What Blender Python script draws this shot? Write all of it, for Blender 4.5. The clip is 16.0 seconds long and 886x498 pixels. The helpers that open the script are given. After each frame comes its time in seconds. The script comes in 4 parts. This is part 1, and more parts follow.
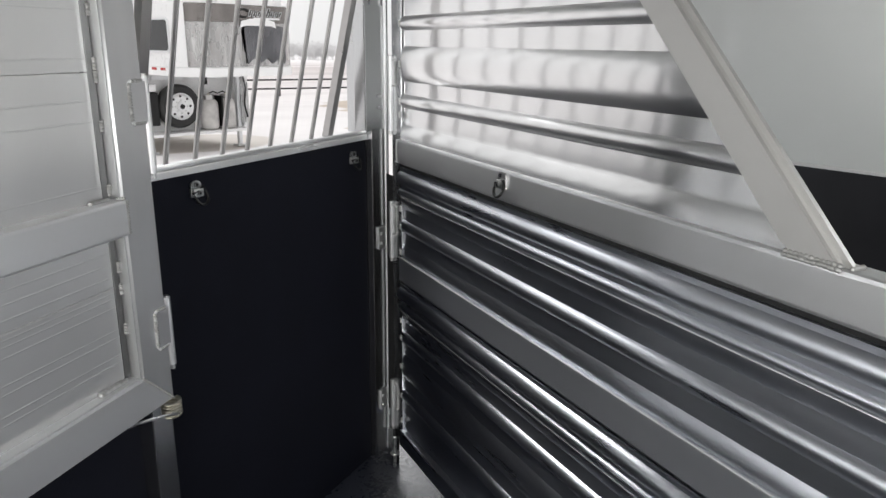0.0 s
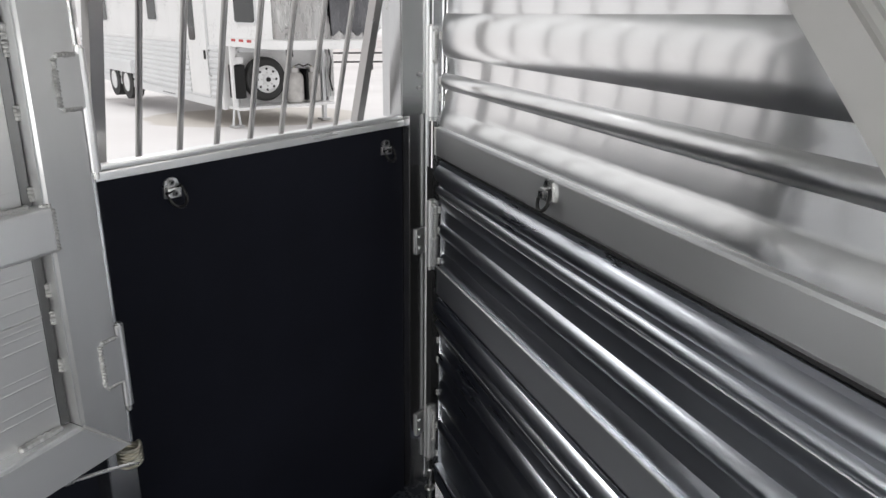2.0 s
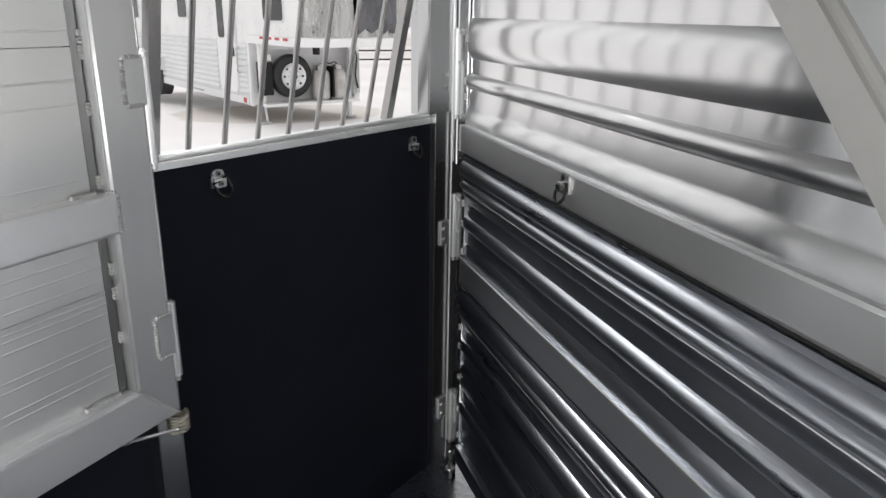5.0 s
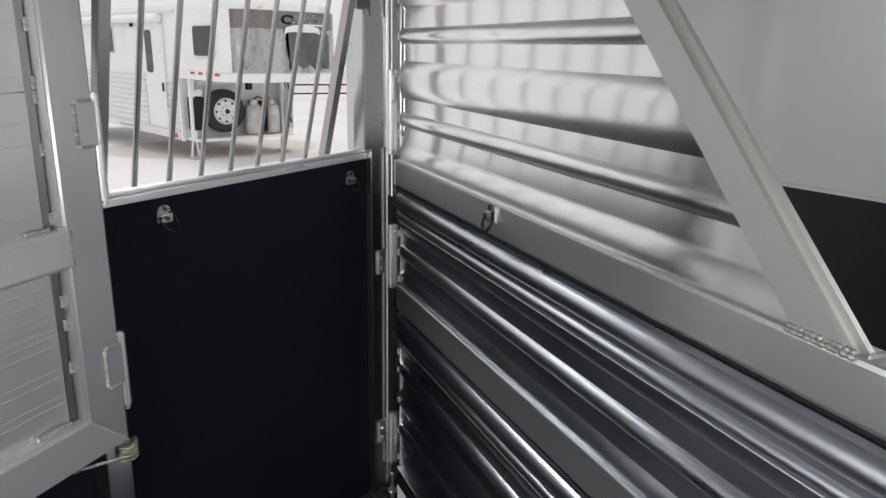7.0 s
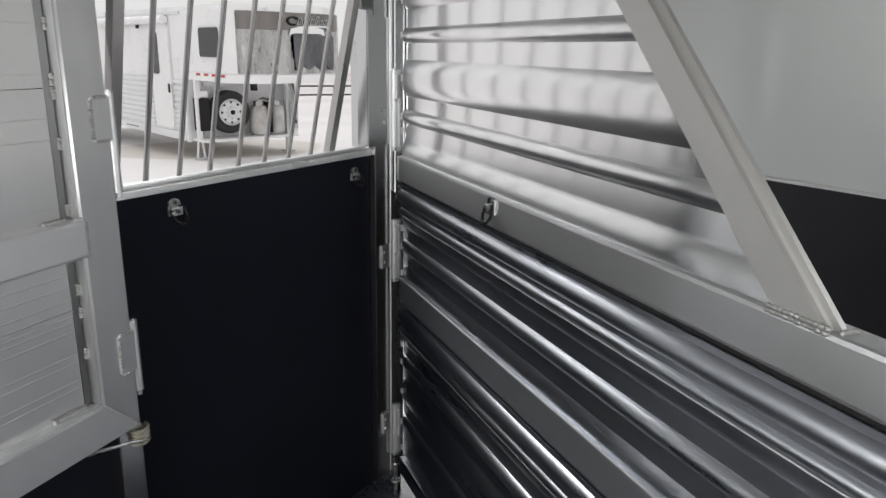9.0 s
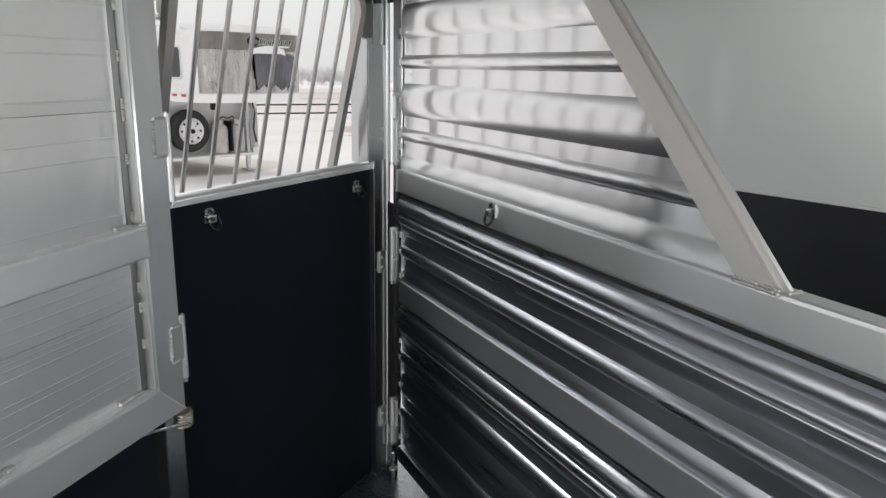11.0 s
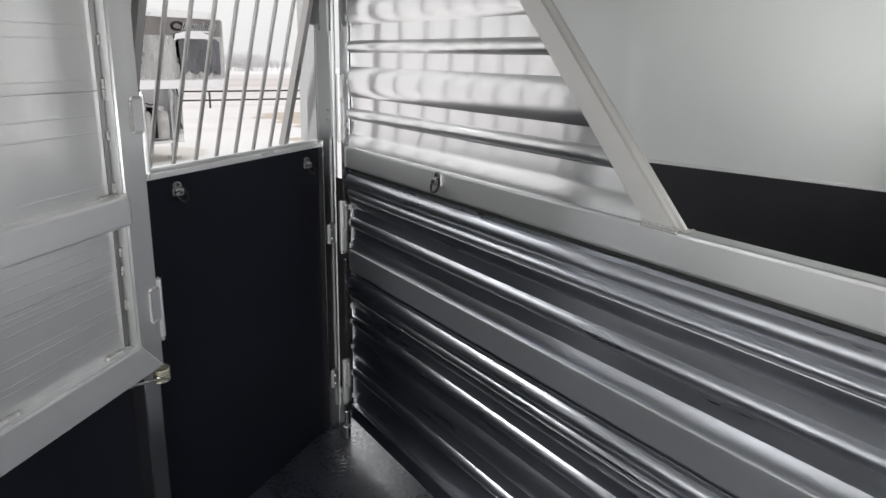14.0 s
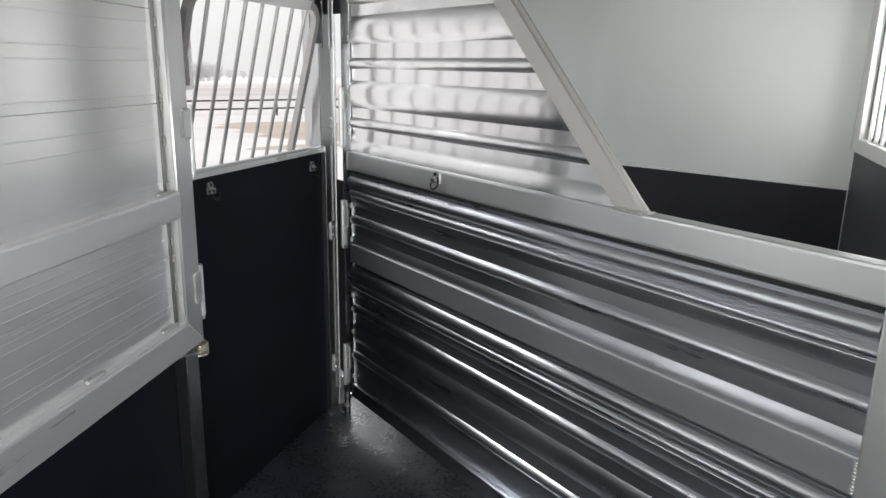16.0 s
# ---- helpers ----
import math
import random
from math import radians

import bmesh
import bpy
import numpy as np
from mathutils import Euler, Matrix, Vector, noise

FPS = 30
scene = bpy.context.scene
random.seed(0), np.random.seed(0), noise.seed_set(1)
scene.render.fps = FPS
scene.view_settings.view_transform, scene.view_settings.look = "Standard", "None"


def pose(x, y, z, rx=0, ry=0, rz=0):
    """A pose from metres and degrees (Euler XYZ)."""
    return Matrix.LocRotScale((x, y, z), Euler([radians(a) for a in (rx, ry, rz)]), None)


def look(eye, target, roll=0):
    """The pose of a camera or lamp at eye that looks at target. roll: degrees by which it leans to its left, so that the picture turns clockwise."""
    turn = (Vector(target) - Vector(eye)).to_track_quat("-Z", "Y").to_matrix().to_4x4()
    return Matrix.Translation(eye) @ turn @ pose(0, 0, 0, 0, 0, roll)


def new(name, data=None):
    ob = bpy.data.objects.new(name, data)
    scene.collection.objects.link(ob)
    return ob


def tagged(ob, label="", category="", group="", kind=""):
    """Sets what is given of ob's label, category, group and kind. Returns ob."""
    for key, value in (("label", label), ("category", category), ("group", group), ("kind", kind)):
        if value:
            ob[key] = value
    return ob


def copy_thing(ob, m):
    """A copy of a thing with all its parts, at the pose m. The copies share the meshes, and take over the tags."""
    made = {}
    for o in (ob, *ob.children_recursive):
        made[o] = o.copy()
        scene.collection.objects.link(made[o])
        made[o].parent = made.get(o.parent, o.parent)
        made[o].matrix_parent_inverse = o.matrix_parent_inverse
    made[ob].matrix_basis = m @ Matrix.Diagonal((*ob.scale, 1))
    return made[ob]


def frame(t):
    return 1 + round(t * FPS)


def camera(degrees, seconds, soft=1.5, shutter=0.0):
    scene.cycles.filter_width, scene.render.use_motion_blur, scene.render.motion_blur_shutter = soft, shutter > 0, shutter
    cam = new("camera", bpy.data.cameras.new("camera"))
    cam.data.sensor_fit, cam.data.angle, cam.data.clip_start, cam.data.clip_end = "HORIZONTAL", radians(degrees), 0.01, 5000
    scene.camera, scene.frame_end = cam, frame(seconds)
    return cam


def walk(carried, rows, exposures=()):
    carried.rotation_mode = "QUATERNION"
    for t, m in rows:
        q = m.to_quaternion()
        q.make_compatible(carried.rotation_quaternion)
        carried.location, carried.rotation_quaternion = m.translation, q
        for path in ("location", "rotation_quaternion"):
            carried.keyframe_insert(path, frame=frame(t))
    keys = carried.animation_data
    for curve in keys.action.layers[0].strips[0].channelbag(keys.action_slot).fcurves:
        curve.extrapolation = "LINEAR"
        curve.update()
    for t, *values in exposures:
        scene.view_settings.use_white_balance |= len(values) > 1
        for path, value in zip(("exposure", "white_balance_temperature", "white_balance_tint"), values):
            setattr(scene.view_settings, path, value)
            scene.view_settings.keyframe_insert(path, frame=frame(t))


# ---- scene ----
cam = camera(63.9, 16.0)
METRES, EYE, TILT, LEAN, TURN = 1.8, 1.5, 0.0, 0.0, -27.5
ROWS = [
    (0.0, 0.0, 0.0, 0.0, 0.19, -16.09, -0.66),
    (0.5, 0.0251, 0.0839, -0.0054, 2.92, -16.4, -0.67),
    (1.0, 0.0328, 0.161, -0.0047, 5.04, -16.68, -0.57),
    (1.5, 0.045, 0.1985, -0.0112, 6.38, -17.29, -0.53),
    (2.0, 0.0643, 0.2292, -0.0079, 7.61, -18.16, -0.68),
    (2.5, 0.0786, 0.25, -0.0058, 9.41, -18.56, -0.82),
    (3.0, 0.087, 0.258, -0.007, 10.8, -18.71, -0.84),
    (5.5, 0.0665, 0.1336, 0.0088, 8.3, -18.02, -0.87),
    (6.0, 0.067, 0.1103, 0.0157, 6.15, -16.81, -0.97),
    (6.5, 0.0731, 0.1023, 0.0145, 4.72, -15.96, -0.99),
    (7.0, 0.0798, 0.0998, 0.015, 4.25, -15.71, -1.06),
    (7.5, 0.0876, 0.0984, 0.0136, 4.15, -15.65, -1.08),
    (8.0, 0.0905, 0.0942, 0.0109, 4.24, -15.68, -1.03),
    (8.5, 0.0911, 0.0855, 0.01, 4.68, -15.74, -0.97),
    (11.0, 0.0172, -0.0738, 0.0212, 0.77, -14.15, -0.99),
    (11.5, -0.0068, -0.1184, 0.0207, -1.32, -13.74, -1.01),
    (12.0, -0.0149, -0.1378, 0.021, -3.04, -13.61, -1.01),
    (12.5, -0.0205, -0.1516, 0.0249, -4.24, -13.63, -1.01),
    (13.0, -0.0188, -0.1676, 0.0211, -4.72, -13.98, -1.02),
    (13.5, -0.0191, -0.1806, 0.0159, -4.84, -14.63, -0.94),
    (14.0, -0.0189, -0.2061, 0.0173, -5.11, -15.13, -0.98),
    (14.5, -0.0282, -0.248, 0.0179, -5.56, -15.25, -0.96),
    (15.0, -0.047, -0.2925, 0.0229, -6.26, -15.17, -0.99),
    (15.5, -0.0735, -0.3375, 0.0259, -7.08, -14.87, -1.0),
    (16.0, -0.109, -0.3916, 0.029, -8.33, -14.37, -0.96),
]
walk(cam, [(t, pose(0, 0, EYE, TILT, LEAN, TURN) @ pose(METRES * x, METRES * y, METRES * z, 90 + pitch, roll, yaw)) for t, x, y, z, yaw, pitch, roll in ROWS],
     exposures=[(0.0, 0.1), (1.5, 0.06), (3.0, 0.07), (5.5, 0.02), (6.5, -0.07), (8.5, -0.13), (11.0, -0.07), (12.0, -0.04), (13.0, 0.02), (14.0, 0.08), (15.0, 0.11), (16.0, 0.1)])

# the world's x and y axes follow the closed divider; EYE is the first eye height above the trailer floor

# ---- world, sun, exposure ----
world = bpy.data.worlds.new("overcast_sky")
scene.world = world
world.use_nodes = True
_wn, _wl = world.node_tree.nodes, world.node_tree.links
_sky = _wn.new("ShaderNodeTexSky")
_sky.sky_type = "NISHITA"
_sky.sun_disc = False
_sky.sun_elevation = radians(38)
_sky.sun_rotation = radians(200)
_sky.air_density, _sky.dust_density, _sky.ozone_density = 1.0, 4.0, 1.0
_hsv = _wn.new("ShaderNodeHueSaturation")
_hsv.inputs["Saturation"].default_value = 0.12
_wl.new(_sky.outputs[0], _hsv.inputs["Color"])
_mix = _wn.new("ShaderNodeMix")
_mix.data_type = "RGBA"
_mix.inputs["Factor"].default_value = 0.8
_mix.inputs["B"].default_value = (9.3, 9.25, 9.25, 1)          # even cloud cover over the clear sky's gradient
_wl.new(_hsv.outputs[0], _mix.inputs["A"])
_wl.new(_mix.outputs["Result"], _wn["Background"].inputs["Color"])
_wn["Background"].inputs["Strength"].default_value = 0.108
_sun = bpy.data.lights.new("sun", "SUN")
_sun.energy, _sun.angle, _sun.color = 1.3, radians(25), (1.0, 0.985, 0.97)
sun = new("sun", _sun)
sun.matrix_world = look((0, 0, 30), (0.35 * 23, -0.94 * 23, 0))
scene.view_settings.exposure = 0.0


# ---- materials ----
def material(name, color, rough=0.5, metal=0.0, var=0.12, scale=8.0, stretch=(1, 1, 1), bump=0.1, fine=120.0,
             rvar=0.08, color2=None, spec=None):
    """A node material with two scales of variation in colour, gloss and relief."""
    m = bpy.data.materials.new(name)
    m.use_nodes = True
    n, l = m.node_tree.nodes, m.node_tree.links
    b = n["Principled BSDF"]
    tc = n.new("ShaderNodeTexCoord")
    mp = n.new("ShaderNodeMapping")
    mp.inputs["Scale"].default_value = stretch
    l.new(tc.outputs["Object"], mp.inputs["Vector"])
    n1 = n.new("ShaderNodeTexNoise")
    n1.inputs["Scale"].default_value, n1.inputs["Detail"].default_value = scale, 4
    n2 = n.new("ShaderNodeTexNoise")
    n2.inputs["Scale"].default_value, n2.inputs["Detail"].default_value = fine, 2
    l.new(mp.outputs[0], n1.inputs["Vector"])
    l.new(mp.outputs[0], n2.inputs["Vector"])
    c2 = color2 or tuple(c * (1 - var) for c in color)
    ramp = n.new("ShaderNodeValToRGB")
    ramp.color_ramp.elements[0].position, ramp.color_ramp.elements[1].position = 0.35, 0.68
    ramp.color_ramp.elements[0].color, ramp.color_ramp.elements[1].color = (*c2, 1), (*color, 1)
    l.new(n1.outputs[0], ramp.inputs[0])
    l.new(ramp.outputs[0], b.inputs["Base Color"])
    mr = n.new("ShaderNodeMapRange")
    mr.inputs["From Min"].default_value, mr.inputs["From Max"].default_value = 0.3, 0.7
    mr.inputs["To Min"].default_value, mr.inputs["To Max"].default_value = max(0.02, rough - rvar), min(1, rough + rvar)
    add = n.new("ShaderNodeMath")
    add.operation = "MULTIPLY_ADD"
    add.inputs[1].default_value = 0.5
    half = n.new("ShaderNodeMath")
    half.operation = "MULTIPLY"
    half.inputs[1].default_value = 0.5
    l.new(n1.outputs[0], half.inputs[0])
    l.new(n2.outputs[0], add.inputs[0])
    l.new(half.outputs[0], add.inputs[2])
    l.new(add.outputs[0], mr.inputs["Value"])
    l.new(mr.outputs[0], b.inputs["Roughness"])
    b.inputs["Metallic"].default_value = metal
    if spec is not None:
        b.inputs["Specular IOR Level"].default_value = spec
    if bump:
        bp = n.new("ShaderNodeBump")
        bp.inputs["Strength"].default_value, bp.inputs["Distance"].default_value = bump, 0.002
        l.new(add.outputs[0], bp.inputs["Height"])
        l.new(bp.outputs[0], b.inputs["Normal"])
    return m


def brushed(m, amount, turn=0.0):
    """Gives a metal the stretched highlights of a surface brushed along u."""
    n, l = m.node_tree.nodes, m.node_tree.links
    tg = n.new("ShaderNodeTangent")
    tg.direction_type, tg.uv_map = "UV_MAP", "UVMap"
    b = n["Principled BSDF"]
    b.inputs["Anisotropic"].default_value, b.inputs["Anisotropic Rotation"].default_value = amount, turn
    l.new(tg.outputs[0], b.inputs["Tangent"])
    return m


def hazy(m, rough, share, grain=0.0):
    """Adds a broad, dull lobe to a polished metal: the haze of a mill finish round its mirror image."""
    n, l = m.node_tree.nodes, m.node_tree.links
    b = n["Principled BSDF"]
    h = n.new("ShaderNodeBsdfPrincipled")
    l.new(b.inputs["Base Color"].links[0].from_socket, h.inputs["Base Color"])
    h.inputs["Metallic"].default_value, h.inputs["Roughness"].default_value = 1.0, rough
    if grain:
        h.inputs["Anisotropic"].default_value, h.inputs["Anisotropic Rotation"].default_value = grain, 0.25
        l.new(b.inputs["Tangent"].links[0].from_socket, h.inputs["Tangent"])
    mx = n.new("ShaderNodeMixShader")
    mx.inputs[0].default_value = share
    l.new(b.outputs[0], mx.inputs[1])
    l.new(h.outputs[0], mx.inputs[2])
    l.new(mx.outputs[0], n["Material Output"].inputs["Surface"])
    return m


# rolled sheet: streaks run along the object's x axis
ALU_SKIN = material("rolled_aluminium", (0.95, 0.95, 0.955), 0.15, 1.0, 0.04, 1.0, (0.15, 2, 2), 0, 8, 0.012)
hazy(brushed(ALU_SKIN, 1.0, 0.25), 0.34, 0.34, 1.0)
ALU_RIB = material("rolled_aluminium_plank", (0.78, 0.803, 0.858), 0.3, 1.0, 0.16, 2.0, (0.5, 2, 6), 0, 9, 0.045)
brushed(ALU_RIB, 0.7, 0.25)
ALU_TUBE = material("satin_aluminium", (0.8, 0.805, 0.81), 0.32, 0.97, 0.06, 3.0, (0.6, 2, 2), 0.02, 40, 0.04)
hazy(brushed(ALU_TUBE, 0.8, 0.25), 0.55, 0.32)
ALU_POST = hazy(material("satin_aluminium_upright", (0.79, 0.795, 0.8), 0.3, 0.95, 0.06, 4.0, (3, 3, 0.25), 0, 14, 0.02), 0.65, 0.45)
# darker copy of the upright metal, with the interior's shade in its grey
ALU_JAMB = material("shaded_aluminium_post", (0.6, 0.605, 0.615), 0.24, 1.0, 0.06, 4.0, (3, 3, 0.25), 0, 14, 0.02)
# darkened metal: the recessed edge strips' shade is put into its colour
ALU_EDGE = material("darkened_edge_metal", (0.24, 0.24, 0.24), 0.32, 1.0, 0.12, 5.0, (3, 3, 1), 0.05, 120, 0.05)
ALU_BRACE = material("brushed_brace_tube", (0.62, 0.615, 0.6), 0.5, 0.75, 0.08, 3.0, (1, 2, 1), 0.03, 40, 0.04)
ALU_FLAT = material("satin_aluminium_flat", (0.8, 0.82, 0.87), 0.33, 0.92, 0.08, 2.0, (0.3, 2, 4), 0.03, 30, 0.03)
brushed(ALU_FLAT, 0.8, 0.25)
# brighter copy of the satin tube metal, with the swung rails' light in it
ALU_RAIL = hazy(material("brightened_satin_aluminium", (0.9, 0.905, 0.91), 0.3, 0.9, 0.06, 3.0, (0.3, 2, 2), 0, 20, 0.03), 0.65, 0.54)
ALU_PLANK = material("extruded_plank", (0.95, 0.952, 0.948), 0.15, 0.95, 0.05, 1.0, (0.2, 1.5, 1.5), 0, 8, 0.02)
hazy(brushed(ALU_PLANK, 0.9, 0.25), 0.62, 0.46)
# bars darkened in colour for their unlit side against the bright window
ALU_BAR = material("darkened_aluminium_bar", (0.47, 0.46, 0.455), 0.3, 0.95, 0.1, 4.0, (2, 2, 1), 0, 20, 0.03)
WELD = material("weld_bead", (0.58, 0.58, 0.57), 0.55, 0.75, 0.15, 60, (1, 1, 1), 0.4, 300, 0.1)
EDGE_WELD = material("grey_weld_bead", (0.5, 0.5, 0.49), 0.5, 0.7, 0.15, 60, (1, 1, 1), 0.3, 300, 0.08)
RUBBER = material("black_rubber_liner", (0.0098, 0.011, 0.0175), 0.66, 0.0, 0.25, 5, (1, 1, 1), 0.25, 420, 0.06, spec=0.12)
# paler copy of the liner rubber, with the far wall's light in its colour
LIT_RUBBER = material("lit_rubber_liner", (0.024, 0.0245, 0.029), 0.62, 0.0, 0.3, 5, (1, 1, 1), 0.25, 260, 0.06, spec=0.3)
GREY_RUBBER = material("grey_rubber_liner", (0.05, 0.051, 0.057), 0.5, 0.0, 0.15, 4, (1, 1, 1), 0.15, 300, 0.06)
MAT = material("floor_rubber", (0.034, 0.038, 0.052), 0.3, 0.0, 0.35, 6, (1, 1, 1), 1.0, 60, 0.2)
WHITE = material("white_panel", (0.76, 0.78, 0.765), 0.1, 0.0, 0.04, 2.5, (1, 1, 1), 0, 20, 0.03)
CEILING = material("grey_roof_sheet", (0.3, 0.3, 0.295), 0.4, 0.1, 0.1, 2.0, (1, 1, 1), 0.05, 60, 0.05)
FRAME_WHITE = material("white_painted_frame", (0.8, 0.8, 0.79), 0.35, 0.0, 0.05, 6, (1, 1, 1), 0.05, 90, 0.05)
ZINC = material("zinc_plate", (0.62, 0.62, 0.62), 0.3, 1.0, 0.2, 30, (1, 1, 1), 0.15, 200, 0.1)
BOLT = material("dark_zinc_bolt", (0.3, 0.3, 0.3), 0.3, 1.0, 0.2, 40, (1, 1, 1), 0.1, 200, 0.08)
BLACK_STEEL = material("black_steel", (0.02, 0.02, 0.02), 0.35, 0.6, 0.2, 30, (1, 1, 1), 0.1, 200, 0.1)
BRASS = material("yellowed_spring_steel", (0.64, 0.61, 0.52), 0.35, 1.0, 0.2, 30, (1, 1, 1), 0.1, 200, 0.1)
# near-black fill: shade in gaps, slots and holes is put into its colour
DARK = material("near_black_fill", (0.012, 0.012, 0.013), 0.8, 0.0, 0.1, 20, (1, 1, 1), 0, 100, 0.05)
DARK_GLASS = material("tinted_window", (0.015, 0.016, 0.018), 0.06, 0.0, 0.1, 2, (1, 1, 1), 0, 40, 0.02)
SNOW = material("snowy_yard", (0.9, 0.9, 0.905), 0.75, 0.0, 0.1, 0.4, (1, 1, 1), 0.6, 5, 0.08, color2=(0.81, 0.805, 0.81))


def yard_patches(m):
    """Lays frozen mud, the dusted field and the other trailer's ground shade into the snow by their places in the yard.
    """
    n, l = m.node_tree.nodes, m.node_tree.links
    b = n["Principled BSDF"]
    base = b.inputs["Base Color"].links[0].from_socket
    tc = n.new("ShaderNodeTexCoord")
    wob = n.new("ShaderNodeTexNoise")
    wob.inputs["Scale"].default_value, wob.inputs["Detail"].default_value = 0.45, 6
    l.new(tc.outputs["Object"], wob.inputs["Vector"])
    tone = n.new("ShaderNodeTexNoise")
    tone.inputs["Scale"].default_value, tone.inputs["Detail"].default_value = 0.12, 5
    st = n.new("ShaderNodeMapping")
    st.inputs["Scale"].default_value = (0.25, 1.6, 1)
    l.new(tc.outputs["Object"], st.inputs["Vector"])
    l.new(st.outputs[0], tone.inputs["Vector"])

    def patch(cx, cy, rx, ry, wobble, colors, before):
        mp = n.new("ShaderNodeMapping")
        mp.vector_type = "TEXTURE"
        mp.inputs["Location"].default_value, mp.inputs["Scale"].default_value = (cx, cy, 0), (rx, ry, 1000)
        l.new(tc.outputs["Object"], mp.inputs["Vector"])
        ln = n.new("ShaderNodeVectorMath")
        ln.operation = "LENGTH"
        l.new(mp.outputs[0], ln.inputs[0])
        ad = n.new("ShaderNodeMath")
        ad.operation = "MULTIPLY_ADD"
        ad.inputs[1].default_value = wobble
        l.new(wob.outputs[0], ad.inputs[0])
        l.new(ln.outputs["Value"], ad.inputs[2])
        mr = n.new("ShaderNodeMapRange")
        lim = 1 + wobble * 0.5
        mr.inputs["From Min"].default_value, mr.inputs["From Max"].default_value = lim + 0.04, lim - 0.04
        l.new(ad.outputs[0], mr.inputs["Value"])
        rp = n.new("ShaderNodeValToRGB")
        rp.color_ramp.elements[0].position, rp.color_ramp.elements[1].position = 0.35, 0.65
        rp.color_ramp.elements[0].color, rp.color_ramp.elements[1].color = (*colors[0], 1), (*colors[1], 1)
        l.new(tone.outputs[0], rp.inputs[0])
        mx = n.new("ShaderNodeMix")
        mx.data_type = "RGBA"
        l.new(mr.outputs[0], mx.inputs["Factor"])
        l.new(before, mx.inputs["A"])
        l.new(rp.outputs[0], mx.inputs["B"])
        return mx.outputs["Result"]

    c = patch(0, 2036, 4000, 2000, 0.006, ((0.42, 0.37, 0.365), (0.6, 0.55, 0.545)), base)
    c = patch(0, 2190, 4000, 2000, 0.004, ((0.72, 0.7, 0.7), (0.88, 0.87, 0.875)), c)
    c = patch(12.6, 25.2, 3.3, 8.0, 0.7, ((0.42, 0.35, 0.29), (0.54, 0.47, 0.4)), c)
    c = patch(10.9, 21.0, 2.4, 3.2, 0.6, ((0.42, 0.35, 0.29), (0.54, 0.47, 0.4)), c)
    c = patch(7.7, 17.2, 1.5, 0.75, 0.7, ((0.42, 0.35, 0.29), (0.54, 0.47, 0.4)), c)
    # brownish patch painted as the shade under the other trailer
    c = patch(1.6, 15.6, 2.2, 2.0, 0.6, ((0.5, 0.46, 0.42), (0.66, 0.63, 0.6)), c)
    l.new(c, b.inputs["Base Color"])


yard_patches(SNOW)


def rippled(m, scale, depth):
    """Broad upright ripples, as in thin polished sheet."""
    n, l = m.node_tree.nodes, m.node_tree.links
    tc, mp, no, bp = n.new("ShaderNodeTexCoord"), n.new("ShaderNodeMapping"), n.new("ShaderNodeTexNoise"), n.new("ShaderNodeBump")
    mp.inputs["Scale"].default_value = (1, 1, 0.22)
    no.inputs["Scale"].default_value = scale
    bp.inputs["Strength"].default_value, bp.inputs["Distance"].default_value = 1.0, depth
    l.new(tc.outputs["Object"], mp.inputs["Vector"])
    l.new(mp.outputs[0], no.inputs["Vector"])
    l.new(no.outputs[0], bp.inputs["Height"])
    l.new(bp.outputs[0], n["Principled BSDF"].inputs["Normal"])
    return m

TRAILER_WHITE = material("trailer_white_paint", (0.83, 0.83, 0.83), 0.3, 0.0, 0.06, 1.5, (1, 1, 1), 0.03, 20, 0.05)
TRAILER_CORR = material("trailer_ribbed_skin", (0.74, 0.75, 0.76), 0.35, 0.3, 0.06, 1.5, (1, 1, 1), 0.03, 20, 0.05)
NOSE_GLASS = material("nose_tinted_glass", (0.16, 0.16, 0.17), 0.08, 0.9, 0.3, 2, (1, 1, 1), 0.3, 6, 0.03)
NOSE_STRIPE = material("smoky_nose_stripe", (0.27, 0.25, 0.24), 0.1, 0.85, 0.35, 3.0, (1, 1, 0.3), 0.1, 6, 0.03)
# upright streaks and a dim base colour stand in for dark reflections
MIRROR_STEEL = material("polished_nose_steel", (0.5, 0.495, 0.49), 0.07, 1.0, 0.4, 3.0, (1.6, 1.6, 0.25), 0, 3, 0.03)
rippled(MIRROR_STEEL, 6.0, 0.11)
rippled(NOSE_GLASS, 4.0, 0.14)
TANK = material("grimy_tank_paint", (0.64, 0.62, 0.6), 0.45, 0.0, 0.3, 6, (1, 1, 1), 0.1, 40, 0.08)
TYRE = material("tyre_rubber", (0.03, 0.03, 0.03), 0.7, 0.0, 0.2, 20, (1, 1, 1), 0.2, 120, 0.08)
RED_LENS = material("red_marker_lens", (0.5, 0.05, 0.05), 0.25, 0.0, 0.1, 20, (1, 1, 1), 0, 100, 0.05)
FENCE = material("dark_fence_pipe", (0.06, 0.055, 0.055), 0.6, 0.2, 0.2, 8, (1, 1, 1), 0.2, 60, 0.08)
# distance haze is put into this pale bark colour
BARK = material("hazed_bark", (0.8, 0.795, 0.8), 0.9, 0.0, 0.2, 3, (1, 1, 1), 0.2, 40, 0.05)


